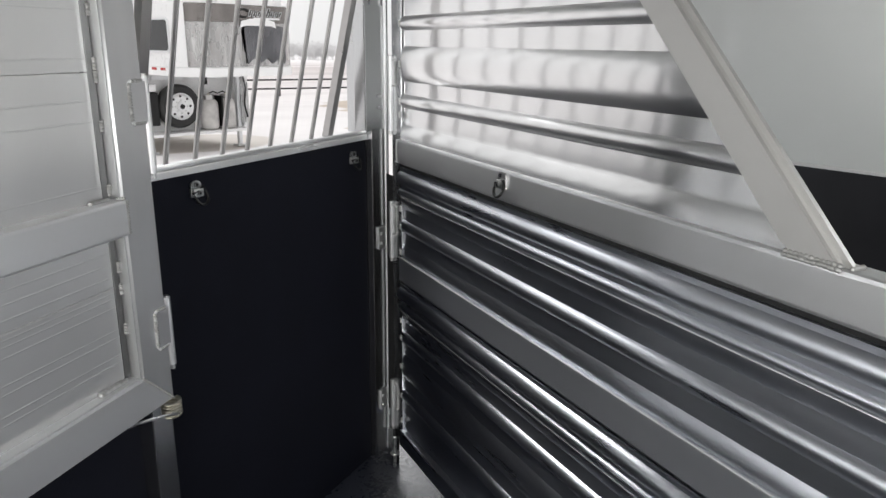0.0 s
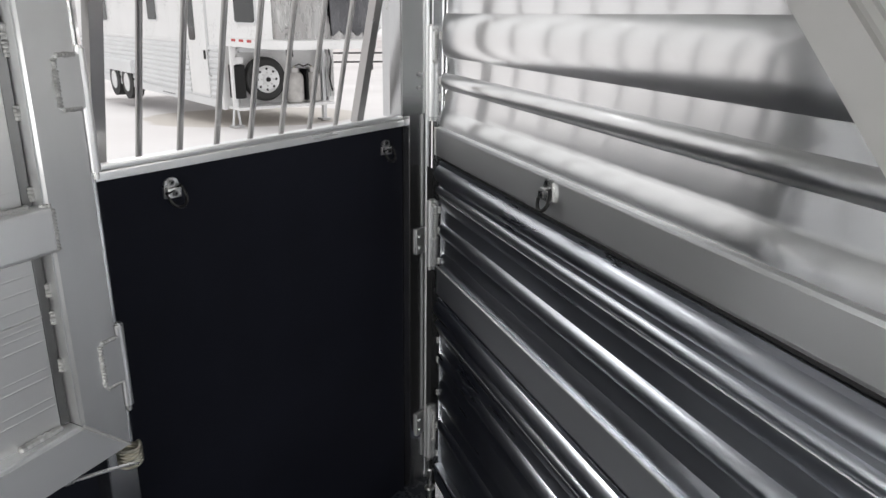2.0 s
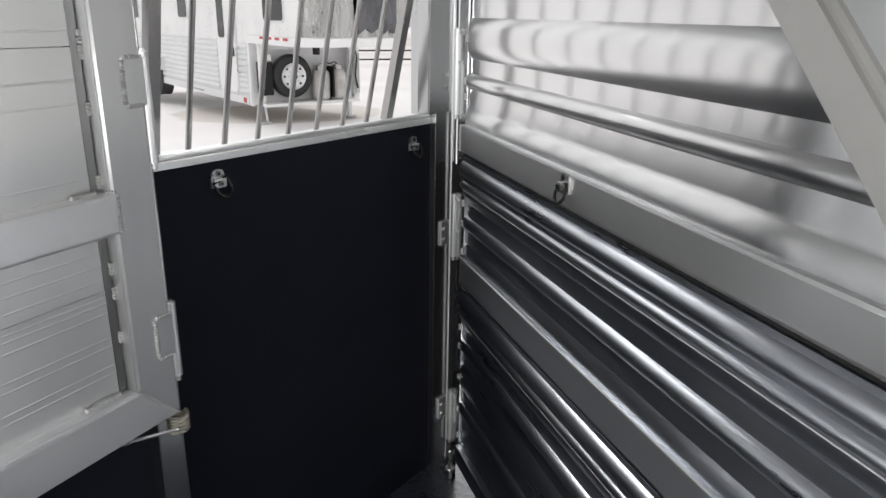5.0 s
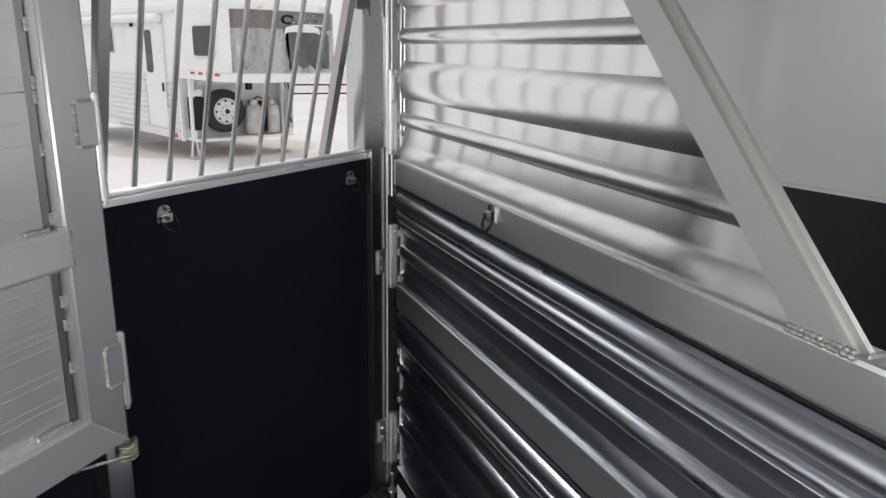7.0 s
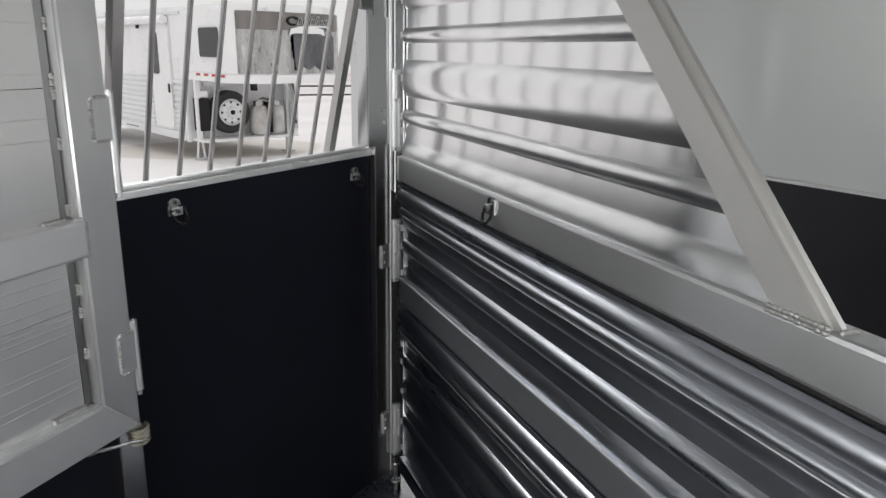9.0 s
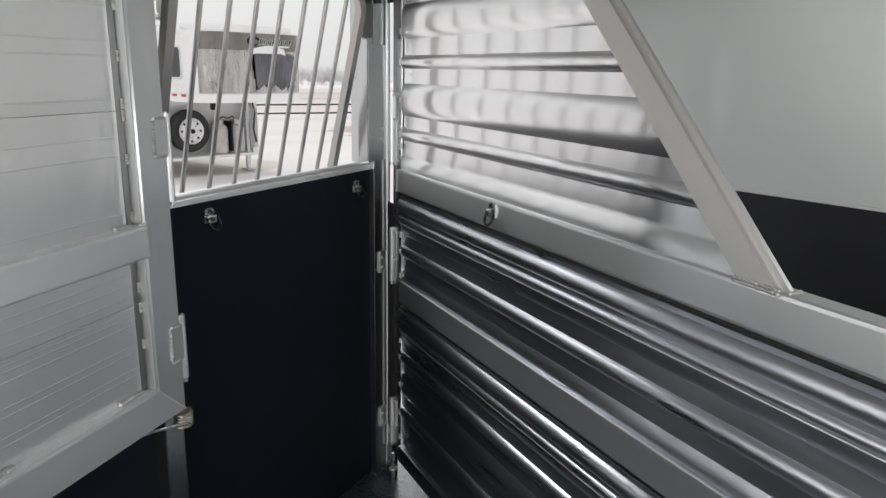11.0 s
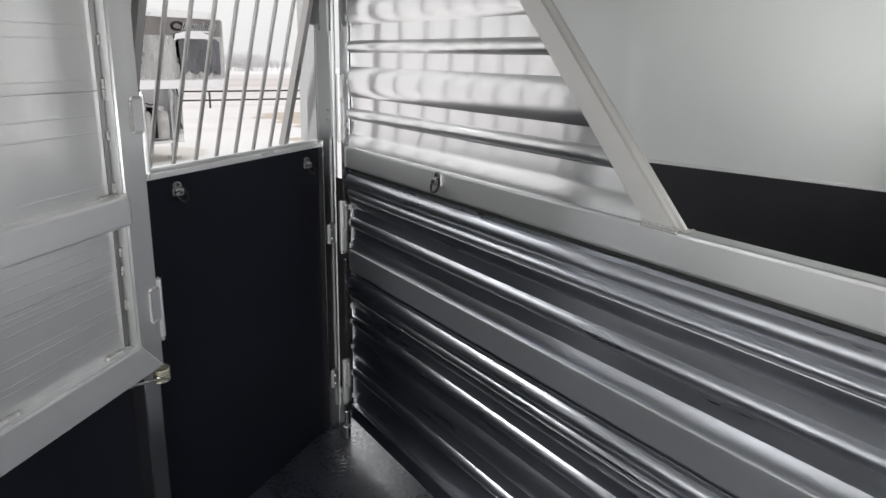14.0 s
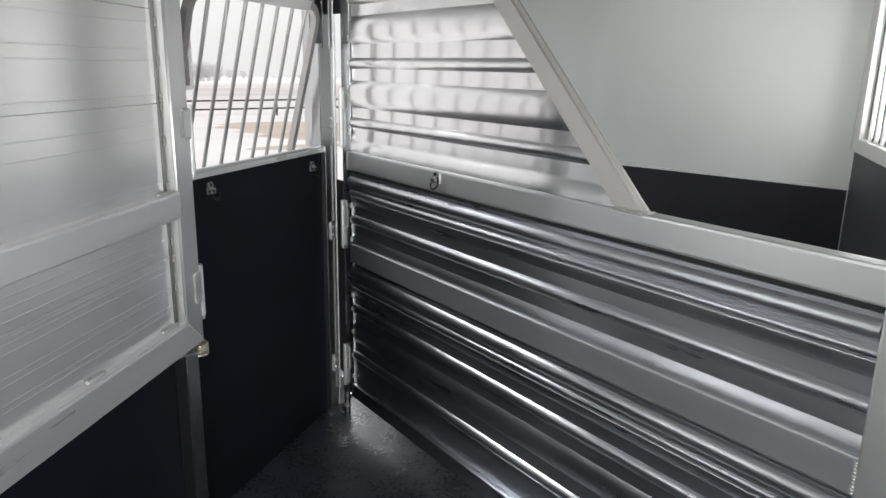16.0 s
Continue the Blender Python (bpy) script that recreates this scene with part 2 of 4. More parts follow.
# ---- mesh helpers ----
def bm_box(bm, x0, x1, y0, y1, z0, z1, bevel=0.0):
    r = bmesh.ops.create_cube(bm, size=1.0)
    vs = r["verts"]
    for v in vs:
        v.co = Vector((x0 + (v.co.x + 0.5) * (x1 - x0), y0 + (v.co.y + 0.5) * (y1 - y0), z0 + (v.co.z + 0.5) * (z1 - z0)))
    if bevel > 0:
        es = list({e for v in vs for e in v.link_edges})
        bmesh.ops.bevel(bm, geom=es, offset=bevel, segments=2, affect="EDGES", profile=0.6)
    bm.normal_update()
    flat = bm.faces.layers.int.get("flat") or bm.faces.layers.int.new("flat")
    for f in bm.faces:
        if max(abs(c) for c in f.normal) > 0.9999:
            f[flat] = 1


def box(x0, x1, y0, y1, z0, z1, bevel=0.0):
    bm = bmesh.new()
    bm_box(bm, x0, x1, y0, y1, z0, z1, bevel)
    return bm


def bm_rod(bm, a, b, r0, r1=None, seg=12, caps=True):
    a, b = Vector(a), Vector(b)
    r1 = r0 if r1 is None else r1
    q = (b - a).to_track_quat("Z", "Y").to_matrix().to_4x4()
    m = Matrix.Translation((a + b) / 2) @ q
    bmesh.ops.create_cone(bm, cap_ends=caps, segments=seg, radius1=r0, radius2=r1, depth=(b - a).length, matrix=m)


def rod(a, b, r, seg=12):
    bm = bmesh.new()
    bm_rod(bm, a, b, r, seg=seg)
    return bm


def sweep(points, r, seg=8, closed=False):
    """A round wire through points."""
    bm = bmesh.new()
    pts = [Vector(p) for p in points]
    rings = []
    k = len(pts)
    up = Vector((0.13, 0.27, 0.95)).normalized()
    for i, p in enumerate(pts):
        d = (pts[(i + 1) % k] - pts[i - 1]) if closed or 0 < i < k - 1 else (pts[1] - pts[0] if i == 0 else pts[-1] - pts[-2])
        d.normalize()
        a = d.cross(up)
        if a.length < 1e-3:
            a = d.cross(Vector((1, 0, 0)))
        a.normalize()
        c = d.cross(a)
        rings.append([bm.verts.new(p + r * (a * math.cos(t) + c * math.sin(t))) for t in [2 * math.pi * j / seg for j in range(seg)]])
    for i in range(k if closed else k - 1):
        A, B = rings[i], rings[(i + 1) % k]
        for j in range(seg):
            bm.faces.new((A[j], A[(j + 1) % seg], B[(j + 1) % seg], B[j]))
    if not closed:
        bm.faces.new(rings[0][::-1])
        bm.faces.new(rings[-1])
    return bm


def extrude_profile(profile, x0, x1, back):
    """A sheet whose face follows profile, a list of (z, y), along x from x0 to x1, with a flat back at y = back."""
    bm = bmesh.new()
    A = [bm.verts.new((x0, y, z)) for z, y in profile]
    B = [bm.verts.new((x1, y, z)) for z, y in profile]
    a0, a1 = bm.verts.new((x0, back, profile[0][0])), bm.verts.new((x0, back, profile[-1][0]))
    b0, b1 = bm.verts.new((x1, back, profile[0][0])), bm.verts.new((x1, back, profile[-1][0]))
    for i in range(len(profile) - 1):
        bm.faces.new((A[i], A[i + 1], B[i + 1], B[i]))
    bm.faces.new((a0, b0, b1, a1))
    bm.faces.new((A[0], B[0], b0, a0))
    bm.faces.new((A[-1], a1, b1, B[-1]))
    bm.faces.new([a0, a1] + A[::-1])
    bm.faces.new([b1, b0] + B)
    return mark_flat(bm)


def mark_flat(bm, wide=False):
    """Keeps the plain sides of a bevelled solid flat."""
    bm.normal_update()
    flat = bm.faces.layers.int.get("flat") or bm.faces.layers.int.new("flat")
    for f in bm.faces:
        if abs(f.normal.y) > 0.9999 or (wide and f.calc_area() > 0.01):
            f[flat] = 1
    return bm


def prism(outline, y0, y1):
    """An outline of (x, z) points, pushed from y0 to y1."""
    bm = bmesh.new()
    A = [bm.verts.new((x, y0, z)) for x, z in outline]
    B = [bm.verts.new((x, y1, z)) for x, z in outline]
    k = len(outline)
    bm.faces.new(A)
    bm.faces.new(B[::-1])
    for i in range(k):
        bm.faces.new((A[i], B[i], B[(i + 1) % k], A[(i + 1) % k]))
    return bm


def finish(name, bm, mat, smooth=35):
    bmesh.ops.recalc_face_normals(bm, faces=bm.faces)
    uv = bm.loops.layers.uv.new("UVMap")
    for f in bm.faces:
        for lp in f.loops:
            lp[uv].uv = (lp.vert.co.x, lp.vert.co.z)
    flat = bm.faces.layers.int.get("flat")
    curved = [smooth > 0 and not (flat is not None and f[flat] == 1) for f in bm.faces]
    me = bpy.data.meshes.new(name)
    bm.to_mesh(me)
    bm.free()
    me.materials.append(mat)
    if smooth:
        me.set_sharp_from_angle(angle=radians(smooth))
    me.polygons.foreach_set("use_smooth", curved)
    return me


def part(name, bm, mat, parent, label="", smooth=35):
    ob = new(name, finish(name, bm, mat, smooth))
    ob.parent = parent
    if label:
        ob["label"] = label
    return ob


def thing(name, label, category, m=None, group="", kind=""):
    ob = new(name)
    ob.empty_display_size = 0.1
    if m is not None:
        ob.matrix_world = m
    return tagged(ob, label, category, group, kind)


def solid(name, bm, mat, label, category, m=None, group="", kind="", smooth=35):
    ob = new(name, finish(name, bm, mat, smooth))
    if m is not None:
        ob.matrix_world = m
    return tagged(ob, label, category, group, kind)


def frame_at(x, y, z, xdir):
    """A frame at x, y, z whose x axis points xdir degrees from the world's x axis."""
    return pose(x, y, z, 0, 0, xdir)


def bumps(z0, z1, step, ribs, base=0.0, sign=-1.0):
    """A profile of (z, y): flat at base, with round ribs (centre, half width, height) that stand proud towards sign."""
    zs = set(np.arange(z0, z1, step)) | {z1}
    for c, w, a in ribs:
        k = 14 if w > 0.01 else 6
        zs = {z for z in zs if z in (z0, z1) or not c - w < z < c + w}
        zs |= {c - w * math.cos(math.pi * i / k) for i in range(k + 1)}
    zs = sorted(z for z in zs if z0 <= z <= z1)
    out = []
    for z in zs:
        h = 0.0
        for c, w, a in ribs:
            u = (z - c) / w
            if abs(u) < 1 and w > 0.05:      # broad swellings: long upper slope, short lower one
                q = (u + 0.4) / (1.4 if u > -0.4 else 0.6)
                h = max(h, a * (1 - q * q))
            elif abs(u) < 1:
                h = max(h, a * math.sqrt(1 - u * u) if w < 0.004 or a > 0.76 * w else a * 0.5 * (1 + math.cos(math.pi * u)) if w < 0.03 else a * (1 - u * u))
        out.append((float(z), base + sign * h))
    return out


# ---- frames ----
HEAD = frame_at(0.258, 1.855, 0, 35.0)      # x along the head-side wall, y outwards
DIV = frame_at(0.955, 2.225, 0, -90.0)      # x along the closed divider from its hinge, y behind it
SWUNG = frame_at(0.121, 1.654, 0, 225.0)    # x along the swung divider from its hinge, y into the stall
ROOF = 2.13
FLOOR = -0.045
REAR = -3.6
WIDE = 2.134
FAR0, FAR1 = 2.016, 1.132                   # far wall at the head side and at the opposite side


def fill_lamp(name, m, wide, high, watts, tint=(0.99, 1.0, 1.01)):
    """An added area lamp, out of view, that stands in for sky light."""
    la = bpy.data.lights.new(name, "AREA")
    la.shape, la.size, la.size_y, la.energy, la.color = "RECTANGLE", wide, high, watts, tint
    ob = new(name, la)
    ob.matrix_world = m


# fill lamps added at the unseen rear, head window, side doorway and opposite wall
fill_lamp("unseen_rear_fill", HEAD @ look((REAR + 0.02, -WIDE / 2, 1.3), (0, -WIDE / 2, 1.25)), 2.0, 1.4, 48, (1.01, 0.998, 0.965))
# added lamp hidden above the window head, to brighten the divider's hinge end
fill_lamp("head_window_fill", HEAD @ look((0.3, 0.6, 2.4), (0.55, -0.5, 1.05)), 0.95, 0.6, 7)
fill_lamp("side_doorway_daylight", HEAD @ look((1.3, 0.3, 0.5), (1.1, -1, 0.0)), 0.7, 0.8, 6)
# the second lamp stands behind an unseen opening added only for its light
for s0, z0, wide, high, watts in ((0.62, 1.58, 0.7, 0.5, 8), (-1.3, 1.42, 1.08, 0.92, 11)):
    fill_lamp("opposite_wall_fill", HEAD @ look((s0, -WIDE - 0.12, z0), (s0, 0, z0 - 0.08)), wide, high, watts)

# ---- the shell ----
floor = solid("floor", prism([(REAR, -WIDE - 0.1), (FAR1 + 0.0, -WIDE - 0.1), (FAR0 + 0.05, 0.15), (REAR, 0.15)], -0.06, 0.0), MAT,
              "black textured rubber floor mat, wet near the wall", "floor", HEAD @ pose(0, 0, FLOOR), kind="structure")
me = floor.data
for v in me.vertices:
    v.co = Vector((v.co.x, v.co.z, v.co.y))
me.flip_normals()

WIN = ((-0.16, 0.775), (0.905, 1.65))
SILL, HEADZ = 1.193, 1.86
bm = bmesh.new()
bm_box(bm, REAR, WIN[1][0], 0, 0.055, -0.1, SILL)
bm_box(bm, WIN[1][1], FAR0 + 0.06, 0, 0.055, -0.1, SILL)
bm_box(bm, REAR, FAR0 + 0.06, 0, 0.055, HEADZ, ROOF)
bm_box(bm, REAR, WIN[0][0], 0, 0.055, SILL, HEADZ)
bm_box(bm, WIN[0][1], WIN[1][0], 0, 0.055, SILL, HEADZ)
bm_box(bm, WIN[1][1], FAR0 + 0.06, 0, 0.055, SILL, HEADZ)
wall_head = solid("wall_head_side", bm, WHITE, "white upper wall with black rubber lining below barred windows", "wall", HEAD, kind="structure", smooth=0)
part("rubber_liner", box(REAR, 0.76, -0.008, -0.001, FLOOR, 1.187, 0.002), RUBBER, wall_head, "matt black rubber kick lining")
part("rubber_liner", box(1.66, FAR0 + 0.02, -0.008, -0.001, FLOOR, 1.187, 0.002), RUBBER, wall_head, "matt black rubber kick lining")

bm = bmesh.new()
# the second opening is unseen, cut only to let a fill lamp in
OW = ((0.25, 0.985, 1.31, 1.86), (-1.85, -0.75, 0.95, 1.9))         # s0, s1, sill, head
for s0, s1 in ((REAR, OW[1][0]), (OW[1][1], OW[0][0]), (OW[0][1], FAR1 + 0.02)):
    bm_box(bm, s0, s1, -WIDE - 0.1, -WIDE, -0.1, ROOF)
for s0, s1, z0, z1 in OW:
    bm_box(bm, s0, s1, -WIDE - 0.1, -WIDE, -0.1, z0)
    bm_box(bm, s0, s1, -WIDE - 0.1, -WIDE, z1, ROOF)
wall_opp = solid("wall_opposite", bm, WHITE, "white upper wall with dark grey rubber lining below", "wall", HEAD, kind="structure", smooth=0)
for s0, s1, z1 in ((REAR, OW[1][0] - 0.002, 1.262), (OW[1][0], OW[1][1], 0.9), (OW[1][1] + 0.002, FAR1 + 0.004, 1.262)):
    part("rubber_liner", box(s0, s1, -WIDE, -WIDE + 0.008, FLOOR, z1, 0.002), GREY_RUBBER, wall_opp, "grey-black rubber kick lining")


def opposite_window(name, s0, s1, z0, z1):
    w = thing(name, "white framed side window with a dark gasket and white guard bars", "window", HEAD, kind="structure")
    y0, y1 = -WIDE - 0.02, -WIDE + 0.03
    part("window_frame", box(s0 - 0.1, s0, y0, y1, z0 - 0.04, z1 + 0.08, 0.006), FRAME_WHITE, w)
    part("window_frame", box(s1, min(s1 + 0.1, FAR1 - 0.03), y0, y1, z0 - 0.04, z1 + 0.08, 0.006), FRAME_WHITE, w)
    part("window_frame", box(s0 + 0.0005, s1 - 0.0005, y0, y1, z0 - 0.04, z0 + 0.012, 0.006), FRAME_WHITE, w)
    part("window_frame", box(s0 + 0.0005, s1 - 0.0005, y0, y1, z1, z1 + 0.08, 0.006), FRAME_WHITE, w)
    k = 0.06
    corner = [(s1 - 0.012 - k + k * math.cos(a), z0 + 0.022 + k + k * math.sin(a)) for a in [radians(-90 + 15 * i) for i in range(7)]]
    corner += [(s1 - 0.012 - k + k * math.cos(a), z1 - 0.012 - k + k * math.sin(a)) for a in [radians(15 * i) for i in range(7)]]
    corner += [(s0 + 0.012 + k + k * math.cos(a), z1 - 0.012 - k + k * math.sin(a)) for a in [radians(90 + 15 * i) for i in range(7)]]
    corner += [(s0 + 0.012 + k + k * math.cos(a), z0 + 0.022 + k + k * math.sin(a)) for a in [radians(180 + 15 * i) for i in range(7)]]
    part("gasket", sweep([(x, -WIDE - 0.01, z) for x, z in corner], 0.017, 8, True), BLACK_STEEL, w, "black rubber gasket")
    part("gasket_flange", box(s1 - 0.06, s1 - 0.002, -WIDE - 0.05, -WIDE - 0.03, z0 + 0.013, z1 - 0.002, 0.004), BLACK_STEEL, w, "wide black rubber flange")
    for i in range(1, 8):
        s = s0 + (s1 - s0) * i / 8
        part("guard_bar", rod((s, -WIDE + 0.012, z0 + 0.012), (s, -WIDE + 0.012, z1), 0.008, 10), FRAME_WHITE, w)
    return w


opposite_window("window_2", *OW[0])
# unseen window, added to frame the fill lamp's opening
opposite_window("unseen_light_window", *OW[1])

FAR = HEAD @ Matrix.Translation((FAR1, -WIDE, 0)) @ pose(0, 0, 0, 0, 0, 67.5)
wall_far = solid("wall_far", box(-0.02, 2.31, -0.08, 0, -0.1, ROOF), WHITE, "smooth white end wall with black rubber lining below", "wall", FAR, kind="structure", smooth=0)
part("rubber_liner", box(0.012, 2.29, 0.0015, 0.010, FLOOR, 1.11, 0.002), LIT_RUBBER, wall_far, "matt black rubber kick lining")
part("trim_strip", box(0.012, 2.29, 0.0015, 0.012, 1.111, 1.122, 0.002), FRAME_WHITE, wall_far, "thin white cap strip")

ceiling = solid("ceiling", prism([(REAR, -WIDE - 0.1), (FAR1, -WIDE - 0.1), (FAR0 + 0.06, 0.06), (REAR, 0.06)], ROOF, ROOF + 0.05), CEILING,
                "plain grey trailer ceiling", "ceiling", HEAD, kind="structure", smooth=0)
me = ceiling.data
for v in me.vertices:
    v.co = Vector((v.co.x, v.co.z, v.co.y))
me.flip_normals()


# ---- head-side window with its barred guard ----
def window_trim(name, s0, s1, z0, z1, label):
    w = thing(name, label, "window", HEAD, kind="structure")
    part("window_sill", box(s0 - 0.012, s1 + 0.004, 0.001, 0.11, z0 - 0.006, z0 + 0.003, 0.002), ALU_TUBE, w, "bare aluminium sill")
    part("sill_lip", box(s0 - 0.012, s1 - 0.014, -0.017, -0.0005, z0 - 0.009, z0 + 0.0095, 0.003), ALU_RAIL, w, "pale aluminium lip")
    part("sill_bead", box(s0 - 0.012, s1 - 0.014, -0.0125, 0.0005, z0 + 0.01, z0 + 0.0235, 0.006), ALU_TUBE, w, "rounded grey bead")
    part("window_jamb", box(s1 - 0.012, s1 - 0.001, 0.012, 0.066, z0 + 0.013, z1 - 0.001, 0.003), ALU_JAMB, w)
    part("window_jamb", box(s0 + 0.001, s0 + 0.012, 0.012, 0.066, z0 + 0.013, z1 - 0.001, 0.003), FRAME_WHITE, w)
    part("window_head", box(s0 + 0.013, s1 - 0.013, 0.012, 0.066, z1 - 0.02, z1 - 0.001, 0.003), FRAME_WHITE, w)
    return w


w1 = window_trim("window_1", WIN[0][0], WIN[0][1], SILL, HEADZ, "open window with bare aluminium sill, daylight beyond")
part("jamb_trim", box(0.727, 0.7605, -0.0305, 0.0115, SILL + 0.024, 1.639, 0.002), ALU_JAMB, w1, "grey aluminium jamb trim")
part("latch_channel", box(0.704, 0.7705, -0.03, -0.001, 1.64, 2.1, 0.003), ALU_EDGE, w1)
part("latch", box(0.735, 0.7615, -0.002, 0.03, 1.5, 1.585, 0.004), ZINC, w1, "small zinc latch")
part("latch_tab", box(-0.115, -0.06, 0.03, 0.042, 1.645, 1.79, 0.018), ALU_TUBE, w1, "grey rounded latch tab")

# open side doorway beyond the hinge post
doorway = thing("door_1", "open side doorway in a plain aluminium frame", "doorway", HEAD, kind="structure")
part("door_jamb", box(WIN[1][0] + 0.001, WIN[1][0] + 0.014, 0.004, 0.062, FLOOR + 0.001, HEADZ - 0.002, 0.003), ALU_POST, doorway)
part("door_jamb", box(WIN[1][1] - 0.014, WIN[1][1] - 0.001, 0.004, 0.062, FLOOR + 0.001, HEADZ - 0.002, 0.003), ALU_POST, doorway)
part("door_head", box(WIN[1][0] + 0.015, WIN[1][1] - 0.015, 0.004, 0.062, HEADZ - 0.02, HEADZ - 0.002, 0.003), ALU_POST, doorway)

part("door_sill", box(0.84, WIN[1][1] - 0.001, -0.05, 0.062, FLOOR + 0.0005, FLOOR + 0.014, 0.004), ALU_POST, doorway, "scuffed aluminium sill plate")

GUARD = HEAD @ Matrix.Translation((-0.017, 0.082, SILL + 0.004)) @ pose(0, 0, 0, 16.0, 0, 0)
guard = thing("window_guard", "welded aluminium window guard with seven round bars", "window guard", GUARD)
GH = 0.60
SKEW = -0.05


def guard_side(s, side):
    bm = bmesh.new()
    k = 0.075
    path = [(s, 0), (s, GH - k)] + [(s - side * k * (1 - math.cos(a)), GH - k + k * math.sin(a)) for a in [math.pi / 2 * i / 6 for i in range(1, 7)]]
    path = [(x + SKEW * z, z) for x, z in path]
    w, d = 0.0135, 0.012
    rows = []
    for i, (x, z) in enumerate(path):
        p0, p1 = path[max(0, i - 1)], path[min(len(path) - 1, i + 1)]
        t = Vector((p1[0] - p0[0], p1[1] - p0[1])).normalized()
        nx, nz = -t.y, t.x
        rows.append([bm.verts.new((x + a * nx, b, z + a * nz)) for a, b in ((-w, -d), (w, -d), (w, d), (-w, d))])
    for A, B in zip(rows, rows[1:]):
        for j in range(4):
            bm.faces.new((A[j], A[(j + 1) % 4], B[(j + 1) % 4], B[j]))
    bm.faces.new(rows[0])
    bm.faces.new(rows[-1][::-1])
    return bm


part("guard_frame", guard_side(-0.09, -1), ALU_BAR, guard)
part("guard_frame", guard_side(0.683, 1), ALU_BAR, guard)
part("top_rail", box(-0.015 + SKEW * GH, 0.608 + SKEW * GH, -0.012, 0.012, GH - 0.019, GH + 0.019, 0.003), ALU_TUBE, guard)
for i in range(7):
    s = 0.002 + 0.0988 * i
    part("bar", rod((s, 0, 0.0), (s + SKEW * (GH - 0.012), 0, GH - 0.012), 0.0069), ALU_BAR, guard)


# ---- hinge post on the head-side wall ----
post = thing("hinge_post", "bare aluminium hinge post bolted beside the window", "post", HEAD)
bm = bmesh.new()
bm_box(bm, 0.762, 0.842, -0.034, -0.001, FLOOR, ROOF - 0.002, 0.004)
part("channel", bm, ALU_JAMB, post)
part("cover_plate", box(0.724, 0.841, -0.038, -0.0345, 1.215, 1.62, 0.001), ALU_JAMB, post, "bolted aluminium plate")
part("pin_tube", rod((0.836, -0.042, 0.05), (0.836, -0.042, ROOF - 0.01), 0.0065), ALU_RAIL, post)
part("side_strip", box(0.8425, 0.870, -0.033, -0.004, 0.05, ROOF - 0.002, 0.002), ALU_EDGE, post, "dark grey side strip")
for z in (1.328, 1.29, 0.845, 0.81, 0.205, 0.17):
    part("bolt", rod((0.802, -0.0455, z), (0.802, -0.036, z), 0.006, 8), ALU_RAIL, post)
part("hinge_leaf", box(0.788, 0.842, -0.041, -0.0345, 0.79, 0.87, 0.001), ALU_RAIL, post)
part("hinge_leaf", box(0.788, 0.842, -0.041, -0.0345, 0.15, 0.23, 0.001), ALU_RAIL, post)


# ---- closed divider with rolled skins ----
divider = thing("stall_divider", "closed stall divider in shiny ribbed aluminium with slanted brace", "divider", DIV)
LEN = 2.3
# rolled sheet: narrow half-round ribs and broad flat-topped ones on flat ground
NARROW, BROAD = (0.0215, 0.0135, 2.0), (0.054, 0.0105, 3.0)


def rolled(z0, z1, ribs, base=0.0):
    """A profile of (z, y): flat at base, with creased ribs (centre, half width, height, power) towards -y."""
    zs = {z0, z1} | {float(z) for z in np.arange(z0 + 0.02, z1 - 0.01, 0.02)}
    for c, w, a, p in ribs:
        zs = {z for z in zs if z in (z0, z1) or not c - w < z < c + w}
        zs |= {c - w * math.cos(math.pi * i / 18) for i in range(19)}
    out = []
    for z in sorted(z for z in zs if z0 <= z <= z1):
        h = 0.0
        for c, w, a, p in ribs:
            u = abs(z - c) / w
            if u < 1:
                if p == 2.0:
                    r = (w * w + a * a) / (2 * a)
                    h = max(h, math.sqrt(r * r - (z - c) ** 2) - (r - a))
                else:
                    h = max(h, a * (1 - u ** p))
        out.append((z, base - h))
    return out


# the upper sheet ends along the slanted brace
ribs_up = [(1.2, 0.05, 0.0095, 2.4), (1.323, *NARROW), (1.438, *BROAD), (1.561, *NARROW), (1.689, *BROAD), (1.806, *NARROW), (1.93, *BROAD)]
# the sheet swells forwards a little over the cross tube, shaped to look brighter
prof = [(z, y - 0.0045 * max(0.0, 1 - ((z - 1.2) / 0.1) ** 2)) for z, y in rolled(1.2, 2.05, ribs_up)]
bm = bmesh.new()
Arow, Brow = [], []
for z, y in prof:
    x1 = 1.56 - (z - 1.2) * 0.985
    Arow.append(bm.verts.new((0.107, y, z)))
    Brow.append(bm.verts.new((x1, y, z)))
for i in range(len(prof) - 1):
    bm.faces.new((Arow[i], Brow[i], Brow[i + 1], Arow[i + 1]))
r = bmesh.ops.extrude_face_region(bm, geom=list(bm.faces))
for v in r["geom"]:
    if isinstance(v, bmesh.types.BMVert):
        v.co.y += 0.006
part("upper_sheet", mark_flat(bm), ALU_SKIN, divider, "polished ribbed aluminium sheet", 24)
part("hinge_upright", box(0.027, 0.1005, -0.008, 0.028, 0.08, 2.05, 0.004), ALU_JAMB, divider)
# near-black sheet in place of the shade behind the sheet's edge
part("edge_shade", box(0.1012, 0.115, 0.008, 0.018, 1.205, 2.05), DARK, divider, "near-black strip drawn as the shade behind the sheet's edge")
# strips added to stop daylight coming through the hinge gap
part("light_stop_foot", box(-0.08, -0.03, 0.010, 0.014, FLOOR, 0.112, 0.0005), ALU_JAMB, divider, "short grey strip added to stop daylight at the foot")
